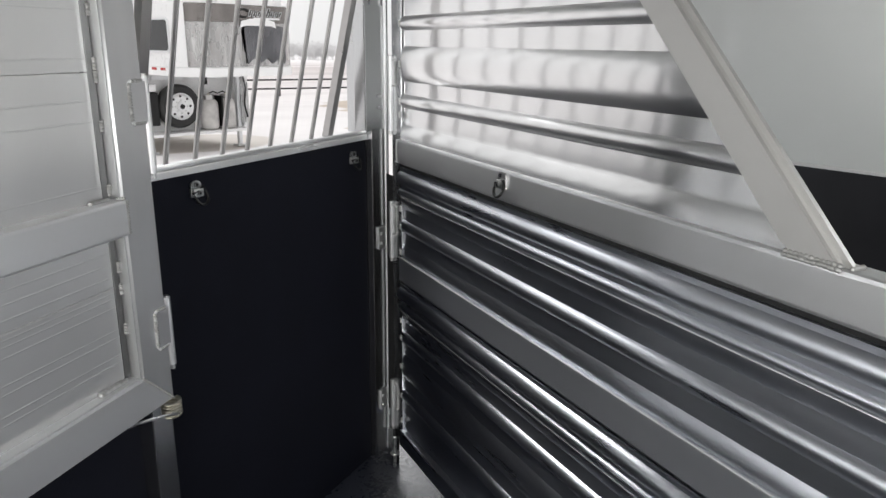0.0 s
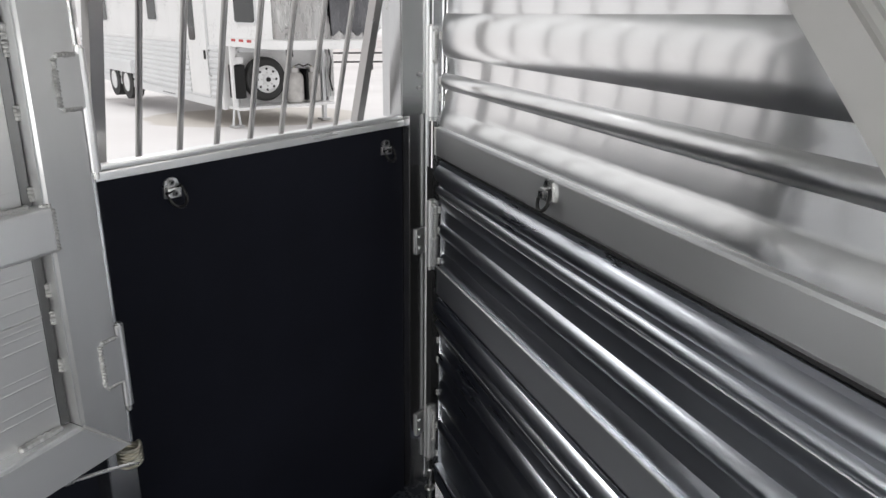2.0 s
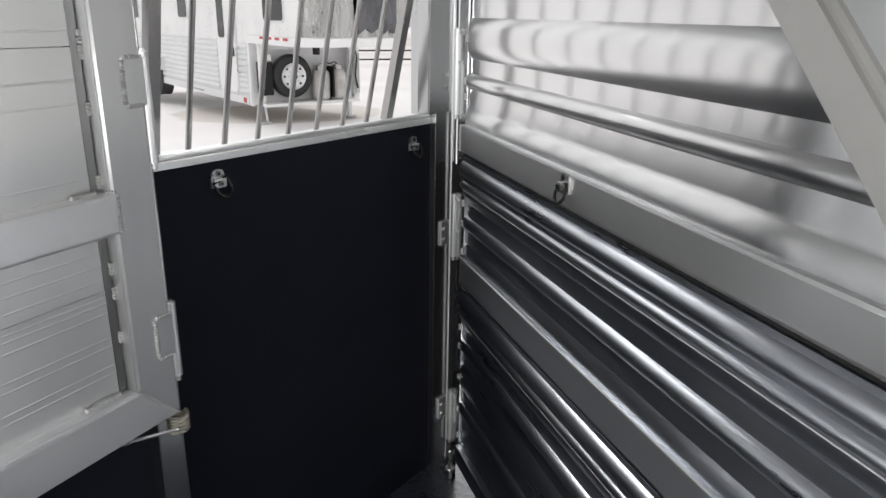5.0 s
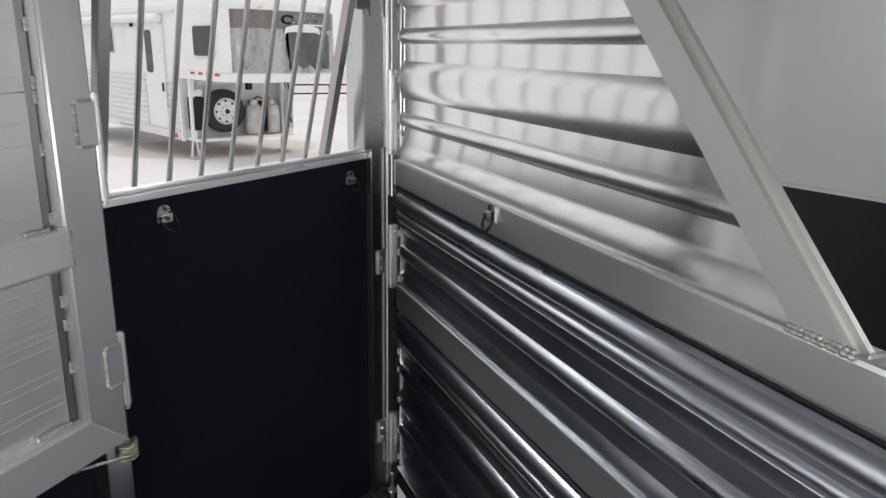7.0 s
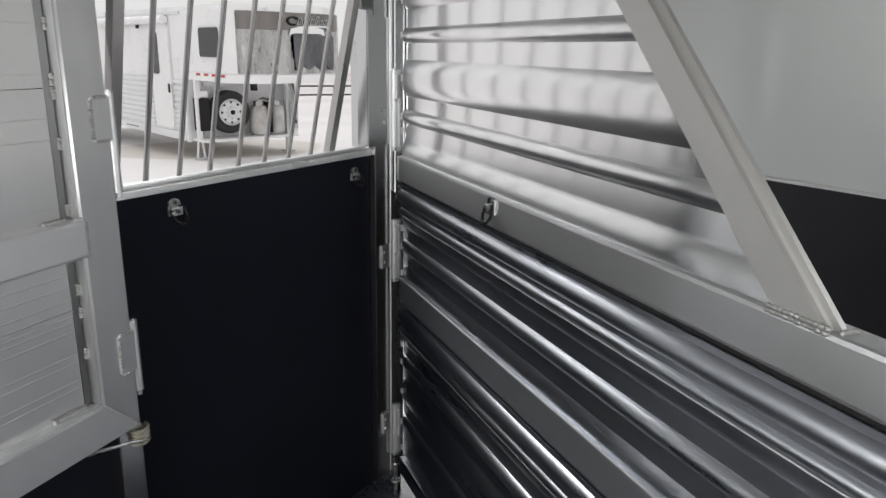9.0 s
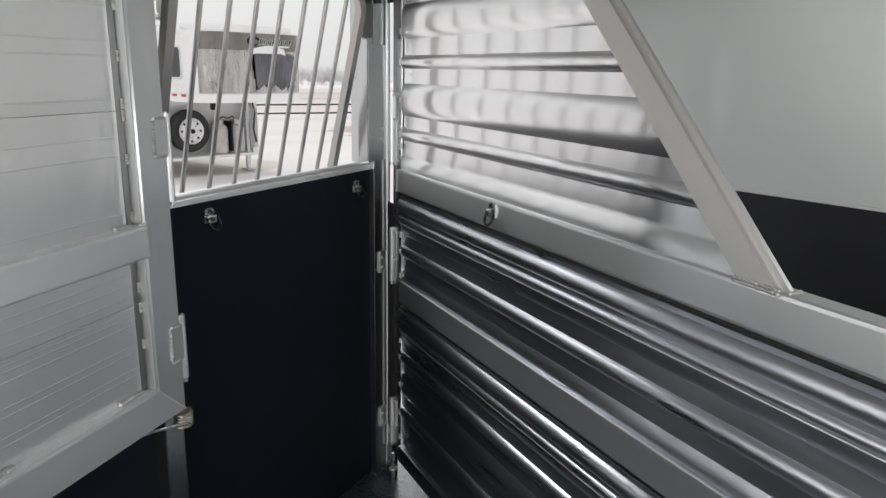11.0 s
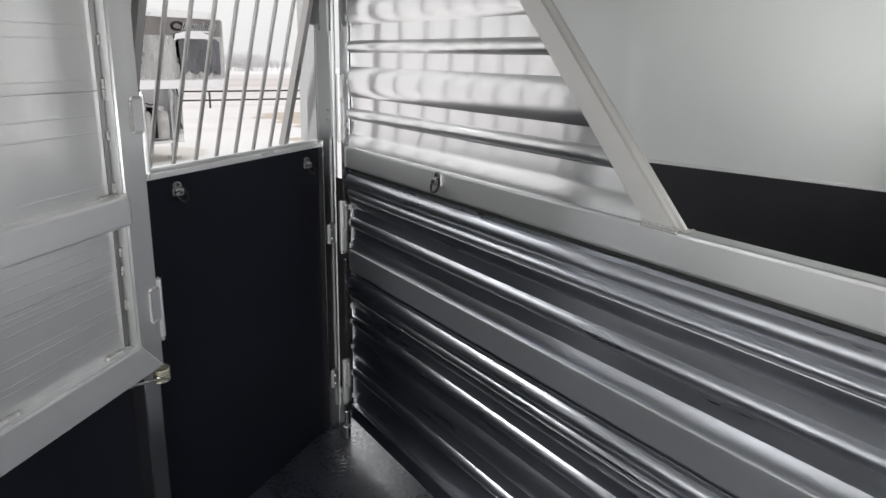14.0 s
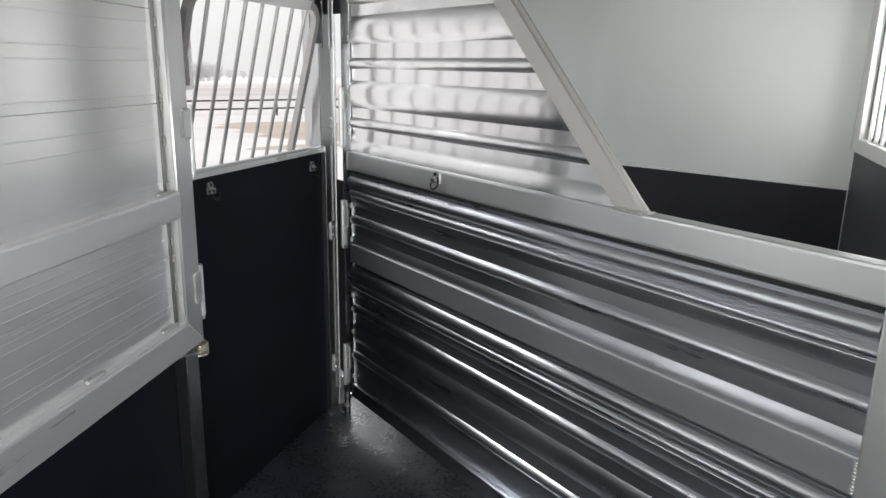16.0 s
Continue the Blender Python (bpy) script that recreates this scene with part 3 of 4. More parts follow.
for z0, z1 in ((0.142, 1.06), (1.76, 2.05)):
    part("light_stop", box(-0.08, 0.0265, 0.010, 0.012, z0, z1, 0.0005), DARK, divider, "dark strip added to stop daylight in the hinge gap")
part("light_stop", box(-0.0295, 0.0265, 0.010, 0.012, FLOOR, 0.112, 0.0005), DARK, divider, "dark strip added to stop daylight in the hinge gap")
pin = part("foot_pin", rod((0.045, -0.014, FLOOR), (0.045, -0.014, 0.078), 0.007, 12), ZINC, divider, "zinc pivot pin at the floor")
part("pin_ring", sweep([(0.045 + 0.013 * math.cos(a), -0.014 + 0.013 * math.sin(a), 0.012) for a in [math.pi * i / 8 for i in range(16)]], 0.005, 8, True), ZINC, pin)
part("top_band", box(0.1015, LEN, -0.026, 0.028, 1.124, 1.204, 0.008), ALU_TUBE, divider, "satin aluminium cross tube")
# near-black sheet in place of the shade line under the tube
part("band_shade", box(0.1015, LEN - 0.08, -0.008, 0.0115, 1.1105, 1.1238), DARK, divider, "near-black strip drawn as the shade under the cross tube")
for drop, z0 in ((0.0, 0.803), (0.403, 0.145)):
    ribs = [(1.016 - drop, 0.046, 0.0105, 2.3), (0.909 - drop, *NARROW), (0.799 - drop, 0.046, 0.009, 2.3)]
    if drop:
        ribs.append((0.281, *NARROW))
    part("plank", extrude_profile(rolled(z0, 1.109 if not drop else 0.719, ribs), 0.1015, LEN - 0.08, 0.012), ALU_RIB, divider, smooth=24)
    lap = rolled(1.0095 - drop, 1.109 - drop, [(1.074 - drop, 0.0235, 0.0145, 2.0), (1.0265 - drop, 0.0125, 0.008, 2.0)], -0.0128)
    # thin pale rod added to draw the lap's bright edge line
    part("highlight_edge", rod((0.1018, -0.0126, 1.0092 - drop), (LEN - 0.081, -0.0126, 1.0092 - drop), 0.0016, 8), ALU_RAIL, divider, "pale rod drawn as the cut edge's highlight")
    part("lapped_strip", extrude_profile(lap, 0.1016, LEN - 0.0805, -0.0095), ALU_RIB, divider, "double-ribbed lap strip", 24)
part("flat_band", box(0.1018, LEN - 0.08, -0.018, 0.02, 0.7195, 0.8025, 0.003), ALU_FLAT, divider)
# thin pale rod added to draw the highlight along the band's top edge
part("highlight_bead", rod((0.1018, -0.0165, 0.801), (LEN - 0.081, -0.0165, 0.801), 0.003, 10), ALU_RAIL, divider, "pale bead drawn as the band's edge highlight")
part("bottom_rail", box(0.1018, LEN - 0.08, -0.02, 0.028, 0.08, 0.144, 0.004), ALU_RIB, divider)
part("end_upright", box(LEN - 0.079, LEN, -0.028, 0.028, 0.08, 1.123, 0.006), ALU_TUBE, divider)
bm = prism([(1.545, 1.2045), (1.655, 1.2045), (0.817, 2.06), (0.707, 2.06)], -0.026, 0.008)
bmesh.ops.bevel(bm, geom=[e for e in bm.edges if (e.verts[0].co - e.verts[1].co).length > 0.5], offset=0.0125, segments=5, affect="EDGES")
part("brace", mark_flat(bm, True), ALU_BRACE, divider, "slanted satin aluminium tube")


# ---- swung divider ----
def weld_row(a, b, width, count):
    """A rippled weld bead from a to b, one bump for each pass."""
    a, b = Vector(a), Vector(b)
    d = (b - a).normalized()
    u = d.orthogonal().normalized()
    w = d.cross(u)
    bm = bmesh.new()
    rings = []
    n = count * 4
    dip = 0.4 if count > 8 else 0.22
    amp = [random.uniform(0.85, 1.15) for _ in range(count + 1)]
    for k in range(n + 1):
        ph = k / 4
        r = width * amp[int(ph)] * (1 - dip + dip * abs(math.sin(math.pi * ph))) * (0.5 if k in (0, n) else 1)
        c = a.lerp(b, k / n)
        rings.append([bm.verts.new(c + r * (u * math.cos(t) + w * math.sin(t))) for t in [2 * math.pi * i / 8 for i in range(8)]])
    for A, B in zip(rings, rings[1:]):
        for i in range(8):
            bm.faces.new((A[i], A[(i + 1) % 8], B[(i + 1) % 8], B[i]))
    bm.faces.new(rings[0][::-1])
    bm.faces.new(rings[-1])
    return bm


def hinge_strap(parent, x1, y, z0, z1, pin0, pin1, px, py):
    """A bent strap welded on the face along three sides, wrapped round a pin tube. Parts of parent."""
    front = 1 if y > 0 else -1
    lo, hi = sorted((y - front * 0.0035, y + front * 0.0025))
    strap = part("hinge_strap", box(px, x1, lo, hi, z0, z1, 0.0012), ALU_POST, parent, "flat aluminium hinge strap")
    for a, b, k in (((x1, z0 + 0.003), (x1, z1 - 0.003), 13), ((px + 0.012, z1), (x1 - 0.003, z1), 6), ((px + 0.012, z0), (x1 - 0.003, z0), 6)):
        part("weld", weld_row((a[0], y, a[1]), (b[0], y, b[1]), 0.0048, k), WELD, strap)
    part("pin_tube", rod((px, py, pin0), (px, py, pin1), 0.0095, 14), ALU_POST, parent)
    part("pin", rod((px, py, pin0 - 0.012), (px, py, pin1 + 0.004), 0.006, 10), ZINC, parent)


swung = thing("stall_divider", "stall divider of bare aluminium planks swung open along the wall", "divider", SWUNG)
LL = 2.1
bm = prism([(0.0, 0.69), (0.0, 2.05), (0.097, 2.05), (0.097, 0.785)], -0.025, 0.029)
bmesh.ops.bevel(bm, geom=[e for e in bm.edges if abs(e.verts[0].co.z - e.verts[1].co.z) > 0.3], offset=0.006, segments=3, affect="EDGES")
part("hinge_upright", mark_flat(bm, True), ALU_POST, swung)
# near-black sheet in place of the shaded slit beside the upright
part("edge_shade", box(0.0972, 0.0994, -0.02, -0.004, 0.785, 2.05), DARK, swung, "near-black strip drawn as the shade beside the upright")
# edge strips whose recess shade is in the dark metal's colour
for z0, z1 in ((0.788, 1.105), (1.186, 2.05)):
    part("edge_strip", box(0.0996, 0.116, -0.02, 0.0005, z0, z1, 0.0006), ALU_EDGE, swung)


def ribbed_plank(z0, z1, ribs):
    return extrude_profile(bumps(z0, z1, 0.05, [(c, 0.0018, 0.0005 if z0 < 1.1 else 0.0004) for c in ribs], -0.0015, 1.0), 0.1162, LL - 0.1, -0.012)


for z0, z1, ribs in ((0.775, 0.9965, (0.832, 0.848, 0.888, 0.905, 0.955, 0.975, 0.987)), (1.0005, 1.105, (1.022, 1.05, 1.075)),
                     (1.186, 1.4392, (1.215, 1.345, 1.385)), (1.4408, 1.6912, (1.465, 1.555, 1.585, 1.655)), (1.6928, 2.05, (1.715, 1.81))):
    part("plank", ribbed_plank(z0, z1, ribs), ALU_PLANK, swung, smooth=50)
part("seam_strip", box(0.1165, LL - 0.1, -0.004, 0.0003, 0.9968, 1.0002), WELD, swung, "bright seam")
part("middle_band", box(0.0875, LL - 0.101, -0.02, 0.034, 1.109, 1.186, 0.007), ALU_RAIL, swung)
bm = prism([(0.001, 0.69), (0.099, 0.785), (LL - 0.101, 0.785), (LL - 0.101, 0.69)], -0.025, 0.031)
bmesh.ops.bevel(bm, geom=[e for e in bm.edges if abs(e.verts[0].co.x - e.verts[1].co.x) > 1], offset=0.007, segments=3, affect="EDGES")
part("bottom_rail", mark_flat(bm, True), ALU_RAIL, swung)
part("end_upright", box(LL - 0.1, LL, -0.025, 0.025, 0.69, 2.05, 0.006), ALU_POST, swung)
for z in (0.9, 0.99, 1.04, 1.205, 1.335, 1.43, 1.456, 1.556, 1.66, 1.76):
    part("weld", weld_row((0.0978, 0.001, z - 0.013), (0.0978, 0.001, z + 0.013), 0.006, 4), EDGE_WELD, swung)
part("weld", weld_row((0.0885, 0.031, 1.112), (0.0885, 0.031, 1.183), 0.005, 12), WELD, swung)
part("weld", weld_row((0.088, 0.03, 1.1865), (0.1, 0.016, 1.1865), 0.005, 4), WELD, swung)
part("weld", weld_row((0.112, 0.008, 1.187), (0.165, 0.008, 1.187), 0.006, 6), WELD, swung)
part("weld", weld_row((0.118, 0.006, 0.787), (0.2, 0.006, 0.787), 0.007, 7), WELD, swung)
part("weld", weld_row((0.47, 0.006, 0.787), (0.545, 0.006, 0.787), 0.007, 7), WELD, swung)
part("weld", weld_row((0.097, 0.0305, 0.784), (0.005, 0.0305, 0.6935), 0.0035, 22), WELD, swung)
hinge_strap(swung, 0.045, 0.031, 1.335, 1.42, 1.225, 1.43, -0.006, 0.026)
hinge_strap(swung, 0.04, 0.031, 0.83, 0.92, 0.775, 0.94, -0.006, 0.026)

spring = thing("latch_spring", "yellowed coil spring latch at the divider corner", "spring", SWUNG @ Matrix.Translation((-0.004, 0.012, 0.66)))
part("coil", sweep([(0.021 * math.cos(a), 0.021 * math.sin(a), 0.036 * a / (2 * math.pi * 4.5) - 0.018) for a in [2 * math.pi * 4.5 * i / 90 for i in range(91)]], 0.0038, 8), BRASS, spring)
part("arm", sweep([(0.0, 0.021, -0.012), (0.04, 0.018, 0.002), (0.13, 0.004, 0.024), (0.138, 0.003, 0.026), (0.141, 0.003, 0.034)], 0.0036, 8), ZINC, spring)
part("arm_knob", rod((0.128, 0.004, 0.024), (0.142, 0.003, 0.027), 0.006, 10), ZINC, spring)

pivot = solid("pivot_post", box(-0.25, -0.189, -0.06, -0.0085, FLOOR, ROOF - 0.002, 0.004), ALU_JAMB, "square aluminium post against the black lining", "post", HEAD)

# fittings on the closed divider
for z0, z1, p0, p1 in ((1.37, 1.45, 1.22, 1.46), (0.87, 0.97, 0.78, 0.98), (0.2, 0.3, 0.12, 0.31)):
    hinge_strap(divider, 0.062, -0.010, z0, z1, p0, p1, 0.03, -0.014)
part("weld", weld_row((0.1025, -0.025, 1.126), (0.1025, -0.025, 1.202), 0.004, 10), WELD, divider)
for z in (0.18, 0.281, 0.396, 0.506, 0.57, 0.623, 0.671, 0.82, 0.909, 0.97, 1.026, 1.074, 1.28, 1.323, 1.438, 1.561, 1.66, 1.806):
    part("weld", weld_row((0.1025, -0.012, z - 0.01), (0.1025, -0.012, z + 0.01), 0.005, 3), WELD, divider)
for y, z, k in ((-0.0255, 1.2085, 11), (-0.0285, 1.203, 10)):
    part("weld", weld_row((1.548, y, z), (1.645, y, z), 0.0042, k), EDGE_WELD, divider, "ropy double weld")
part("weld", weld_row((1.652, -0.018, 1.206), (1.655, 0.008, 1.206), 0.0045, 4), WELD, divider)
part("weld", weld_row((LEN - 0.08, -0.022, 0.724), (LEN - 0.08, -0.022, 0.8), 0.007, 10), WELD, divider)


# ---- tie rings ----
def tie_ring(m):
    t = thing("tie_ring", "black steel tie ring on a small zinc clip", "tie ring", m, group="tie rings")
    arc = [(0.016 * math.cos(q), 0.013 + 0.009 * math.sin(q)) for q in [math.pi * i / 8 for i in range(9)]]
    bm = prism([(0.0185, -0.019), (0.0185, 0.004)] + arc + [(-0.0185, 0.004), (-0.0185, -0.019)], -0.005, -0.0005)
    part("clip", bm, ZINC, t, "zinc clip", 30)
    part("clip_fold", box(-0.0165, 0.0165, -0.015, -0.0052, -0.019, 0.003, 0.0035), ZINC, t)
    for z, y in ((0.0125, -0.0052), (-0.0085, -0.0152)):
        b = part("bolt", rod((0, y - 0.0035, z), (0, y, z), 0.0062, 10), BOLT, t)
        part("bolt_slot", rod((0, y - 0.0042, z), (0, y - 0.0036, z), 0.003, 6), BLACK_STEEL, b)
    k, lean = radians(20), radians(-18)
    flat_ring = [(-0.0195, 0.0), (-0.0195, 0.012)] + [(-0.0195 * math.cos(q), 0.018 + 0.0205 * math.sin(q)) for q in [math.pi * i / 12 for i in range(13)]] + [(0.0195, 0.012), (0.0195, 0.0)]
    loop = []
    for x, q in flat_ring:
        x, q = x * math.cos(lean) - q * math.sin(lean), x * math.sin(lean) + q * math.cos(lean)
        loop.append((x, -0.0105 - max(q, 0) * math.sin(k), -0.002 - q * math.cos(k)))
    part("ring", sweep(loop, 0.0036, 8, True), BLACK_STEEL, t)
    return t


ring = tie_ring(HEAD @ pose(-0.009, -0.008, 1.143))
copy_thing(ring, HEAD @ pose(0.68, -0.008, 1.132))
copy_thing(ring, DIV @ pose(0.758, -0.026, 1.178))


# ---- outside: ground, road, fence ----
def ground_z(d):
    """Height of the ground d metres out from the trailer's wall."""
    if d < 14:
        return -0.45
    if d < 44:
        return -0.45 - (d - 14) * 0.04
    return -1.65 - (d - 44) * 0.0155


def ground_sheet(name, x0, x1, y0, y1, nx, ny, mat, label, lift=0.0):
    bm = bmesh.new()
    rows = []
    for j in range(ny + 1):
        q = j / ny
        y = y0 + (y1 - y0) * (q ** 2.2 if ny > 20 else q)
        rows.append([bm.verts.new((x0 + (x1 - x0) * i / nx, y, ground_z(y) + lift + 0.03 * noise.noise((i * 0.7, y * 0.2, 1)))) for i in range(nx + 1)])
    for A, B in zip(rows, rows[1:]):
        for i in range(nx):
            bm.faces.new((A[i], A[i + 1], B[i + 1], B[i]))
    return solid(name, bm, mat, label, "ground", kind="structure")


ground_sheet("ground", -400, 400, -60, 900, 120, 90, SNOW, "snow-covered gravel yard and fields")


# pipe fence across the far side of the yard
fence = thing("pipe_fence", "dark pipe fence with two rails at the yard's edge", "fence", Matrix.Translation((0, 42, 0)))
for z in (-0.6, -1.1):
    part("rail", rod((-60, 0, z), (70, 0, z), 0.05, 8), FENCE, fence)
for i in range(-9, 11):
    part("fence_post", rod((11.0 + 6.5 * i, 0, -1.75), (11.0 + 6.5 * i, 0, -0.56), 0.06, 8), FENCE, fence)


# ---- the other horse trailer across the yard ----
OTHER = frame_at(1.02, 13.75, -0.45, 19.9)
rig = thing("horse_trailer", "long white gooseneck horse trailer with polished nose parked on snow", "trailer", OTHER)
BZ, TZ, UW = 0.31, 2.64, 2.12


def rounded_plan(u0, u1, v0, v1, r, seg=6):
    """Outline with the two front corners rounded."""
    pts = [(u0, v1)]
    for i in range(seg + 1):
        a = math.pi + math.pi / 2 * i / seg
        pts.append((u0 + r + r * math.cos(a), v0 + r + r * math.sin(a)))
    for i in range(seg + 1):
        a = 1.5 * math.pi + math.pi / 2 * i / seg
        pts.append((u1 - r + r * math.cos(a), v0 + r + r * math.sin(a)))
    pts.append((u1, v1))
    return pts


def plan_solid(outline, z0, z1, bevel=0.0):
    bm = bmesh.new()
    A = [bm.verts.new((x, y, z0)) for x, y in outline]
    B = [bm.verts.new((x, y, z1)) for x, y in outline]
    k = len(outline)
    bm.faces.new(A)
    top = bm.faces.new(B)
    for i in range(k):
        bm.faces.new((A[i], A[(i + 1) % k], B[(i + 1) % k], B[i]))
    if bevel:
        bmesh.ops.bevel(bm, geom=list(top.edges), offset=bevel, segments=4, affect="EDGES")
    return bm


part("body", plan_solid([(0, 0), (UW, 0), (UW, 9.2), (0, 9.2)], BZ, TZ, 0.1), TRAILER_WHITE, rig)
part("gooseneck", plan_solid(rounded_plan(0, UW, -2.05, -0.003, 0.55), 1.545, TZ, 0.1), TRAILER_WHITE, rig)
part("deck", plan_solid(rounded_plan(-0.02, UW + 0.02, -2.09, 0.0, 0.57), 1.405, 1.543), TRAILER_WHITE, rig)


def round_rect(a0, a1, z0, z1, r):
    """A rounded rectangle as an outline of (a, z) points."""
    pts = []
    for ca, cz, t0 in ((a1 - r, z0 + r, -90), (a1 - r, z1 - r, 0), (a0 + r, z1 - r, 90), (a0 + r, z0 + r, 180)):
        pts += [(ca + r * math.cos(radians(t0 + 18 * i)), cz + r * math.sin(radians(t0 + 18 * i))) for i in range(6)]
    return pts


def side_prism(outline, x0, x1):
    """An outline of (v, z) points on the trailer's long side, pushed from x0 to x1."""
    bm = prism(outline, x0, x1)
    for v in bm.verts:
        v.co = Vector((v.co.y, v.co.x, v.co.z))
    return bm


def lathe(profile, centre, axis, seg=28):
    """A solid turned from (radius, offset) points about an axis ('y' or 'z') through centre."""
    bm = bmesh.new()
    rows = []
    for r, o in profile:
        row = []
        for i in range(seg):
            a = 2 * math.pi * i / seg
            p = (r * math.cos(a), o, r * math.sin(a)) if axis == "y" else (r * math.cos(a), r * math.sin(a), o)
            row.append(bm.verts.new(Vector(centre) + Vector(p)))
        rows.append(row)
    for A, B in zip(rows, rows[1:]):
        for i in range(seg):
            bm.faces.new((A[i], A[(i + 1) % seg], B[(i + 1) % seg], B[i]))
    bm.faces.new(rows[0][::-1])
    bm.faces.new(rows[-1])
    return bm


def trailer_window(v0, v1, z0, z1, parent):
    fr = part("side_window", side_prism(round_rect(v0 - 0.035, v1 + 0.035, z0 - 0.035, z1 + 0.035, 0.09), -0.022, -0.001), TRAILER_CORR, parent, "rounded window in a pale frame")
    part("pane", side_prism(round_rect(v0, v1, z0, z1, 0.06), -0.03, -0.0225), DARK_GLASS, fr, "tinted pane")


for v0, v1 in ((0.06, 0.46), (1.46, 9.1)):
    part("ribbed_skin", extrude_profile(bumps(0.46, 1.4, 0.02, [(0.53 + 0.1 * k, 0.046, 0.022) for k in range(9)], -0.008, -1.0), -v1, -v0, -0.002), TRAILER_CORR, rig, "silver ribbed lower skin", 60).matrix_basis = pose(0, 0, 0, 0, 0, -90)
part("corner_post", box(-0.02, 0.05, -0.02, 0.055, BZ - 0.02, 1.4, 0.01), TRAILER_WHITE, rig)
part("skirt_rail", box(-0.034, -0.002, 0.06, 9.15, BZ, 0.455, 0.008), TRAILER_CORR, rig, "pale skirt rail")
part("marker_light", box(-0.046, -0.0345, 0.16, 0.28, 0.34, 0.43, 0.006), RED_LENS, rig, "small red marker light")
for k in range(5):
    part("vent_slot", box(-0.0365, -0.0345, 2.35 + 0.14 * k, 2.43 + 0.14 * k, 0.36, 0.385), DARK, rig, "dark slot")
part("belt_rail", box(-0.026, -0.002, 1.46, 9.15, 1.405, 1.455, 0.006), TRAILER_WHITE, rig)
part("door_frame", side_prism(round_rect(0.48, 1.43, 0.46, 2.4, 0.14), -0.018, -0.002), TRAILER_CORR, rig, "pale metal door surround")
door = part("door", side_prism(round_rect(0.52, 1.39, 0.5, 2.36, 0.12), -0.032, -0.0185), TRAILER_WHITE, rig)
part("door_window", side_prism(round_rect(1.0, 1.3, 1.46, 2.22, 0.07), -0.04, -0.0325), DARK_GLASS, door)
part("door_handle", box(-0.055, -0.0325, 0.58, 0.64, 1.14, 1.3, 0.01), BLACK_STEEL, door)
part("grab_rail", sweep([(-0.02, 0.4, 0.85), (-0.07, 0.4, 0.88), (-0.07, 0.4, 1.3), (-0.02, 0.4, 1.33)], 0.014, 8), ZINC, rig)
part("porch_lamp", box(-0.05, -0.001, 1.9, 1.98, 2.28, 2.42, 0.015), BLACK_STEEL, rig)
trailer_window(-1.46, -0.74, 1.8, 2.27, rig)
trailer_window(3.0, 3.5, 1.8, 2.3, rig)
for v in (6.4, 7.2, 8.0):
    trailer_window(v, v + 0.45, 1.75, 2.3, rig)
part("roof_trim", box(-0.03, -0.002, 0.0, 9.15, 2.5, 2.56, 0.01), TRAILER_CORR, rig)
bm = bmesh.new()
outline = [p for p in rounded_plan(-0.012, UW + 0.012, -2.062, 0, 0.562, 10)[5:21]]
lo = [bm.verts.new((x, y, 1.56)) for x, y in outline]
hi = [bm.verts.new((x, y, 2.24)) for x, y in outline]
for k in range(len(outline) - 1):
    bm.faces.new((lo[k], lo[k + 1], hi[k + 1], hi[k]))
r = bmesh.ops.extrude_face_region(bm, geom=list(bm.faces))
for v in r["geom"]:
    if isinstance(v, bmesh.types.BMVert):
        v.co.y += 0.01
nose = part("nose_panel", bm, MIRROR_STEEL, rig, "mirror-polished steel nose panel", 60)
bm = bmesh.new()
lo = [bm.verts.new((x, y, 2.243)) for x, y in outline]
hi = [bm.verts.new((x, y, 2.52)) for x, y in outline]
for k in range(len(outline) - 1):
    bm.faces.new((lo[k], lo[k + 1], hi[k + 1], hi[k]))
r = bmesh.ops.extrude_face_region(bm, geom=list(bm.faces))
for v in r["geom"]:
    if isinstance(v, bmesh.types.BMVert):
        v.co.y += 0.01
stripe = part("nose_stripe", bm, NOSE_STRIPE, rig, "dark glossy stripe over the nose panel", 60)
# pane widened to stand in for dark reflections in the steel's right half
part("nose_window", prism([(0.98, 2.16), (1.06, 2.2), (1.7, 2.2), (1.76, 2.16), (1.76, 1.7), (1.74, 1.6), (1.62, 1.68), (1.5, 1.6), (1.4, 1.7), (1.28, 1.62), (1.16, 1.7), (1.02, 1.6), (1.0, 1.72)], -2.084, -2.0755), NOSE_GLASS, nose, "dark glossy pane with a jagged lower edge, widened for dark reflections", 0)
part("nose_cap", prism([(0.9, 2.17), (1.0, 2.2), (1.5, 2.2), (1.58, 2.17), (1.56, 2.27), (1.4, 2.31), (1.1, 2.31), (0.93, 2.27)], -2.09, -2.0845), TRAILER_WHITE, nose, smooth=0)
for i in range(8):
    x = 1.06 + 0.082 * i
    h = (0.1, 0.085, 0.085, 0.085, 0.13, 0.085, 0.085, 0.085)[i]
    part("emblem_stroke", prism([(x, 2.345), (x + 0.05, 2.345), (x + 0.05 + 0.45 * h, 2.345 + h), (x + 0.45 * h, 2.345 + h)], -2.081, -2.0755), TRAILER_CORR, stripe, smooth=0)
    part("emblem_stroke", prism([(x + 0.012, 2.352), (x + 0.042, 2.352), (x + 0.036 + 0.45 * h, 2.34 + h), (x + 0.008 + 0.45 * h, 2.34 + h)], -2.085, -2.0812), BLACK_STEEL, stripe, smooth=0)
part("emblem_stroke", sweep([(0.99 + 0.1 * math.cos(a), -2.082, 2.39 + 0.06 * math.sin(a)) for a in [radians(30 + 22 * i) for i in range(13)]], 0.018, 6), BLACK_STEEL, stripe)
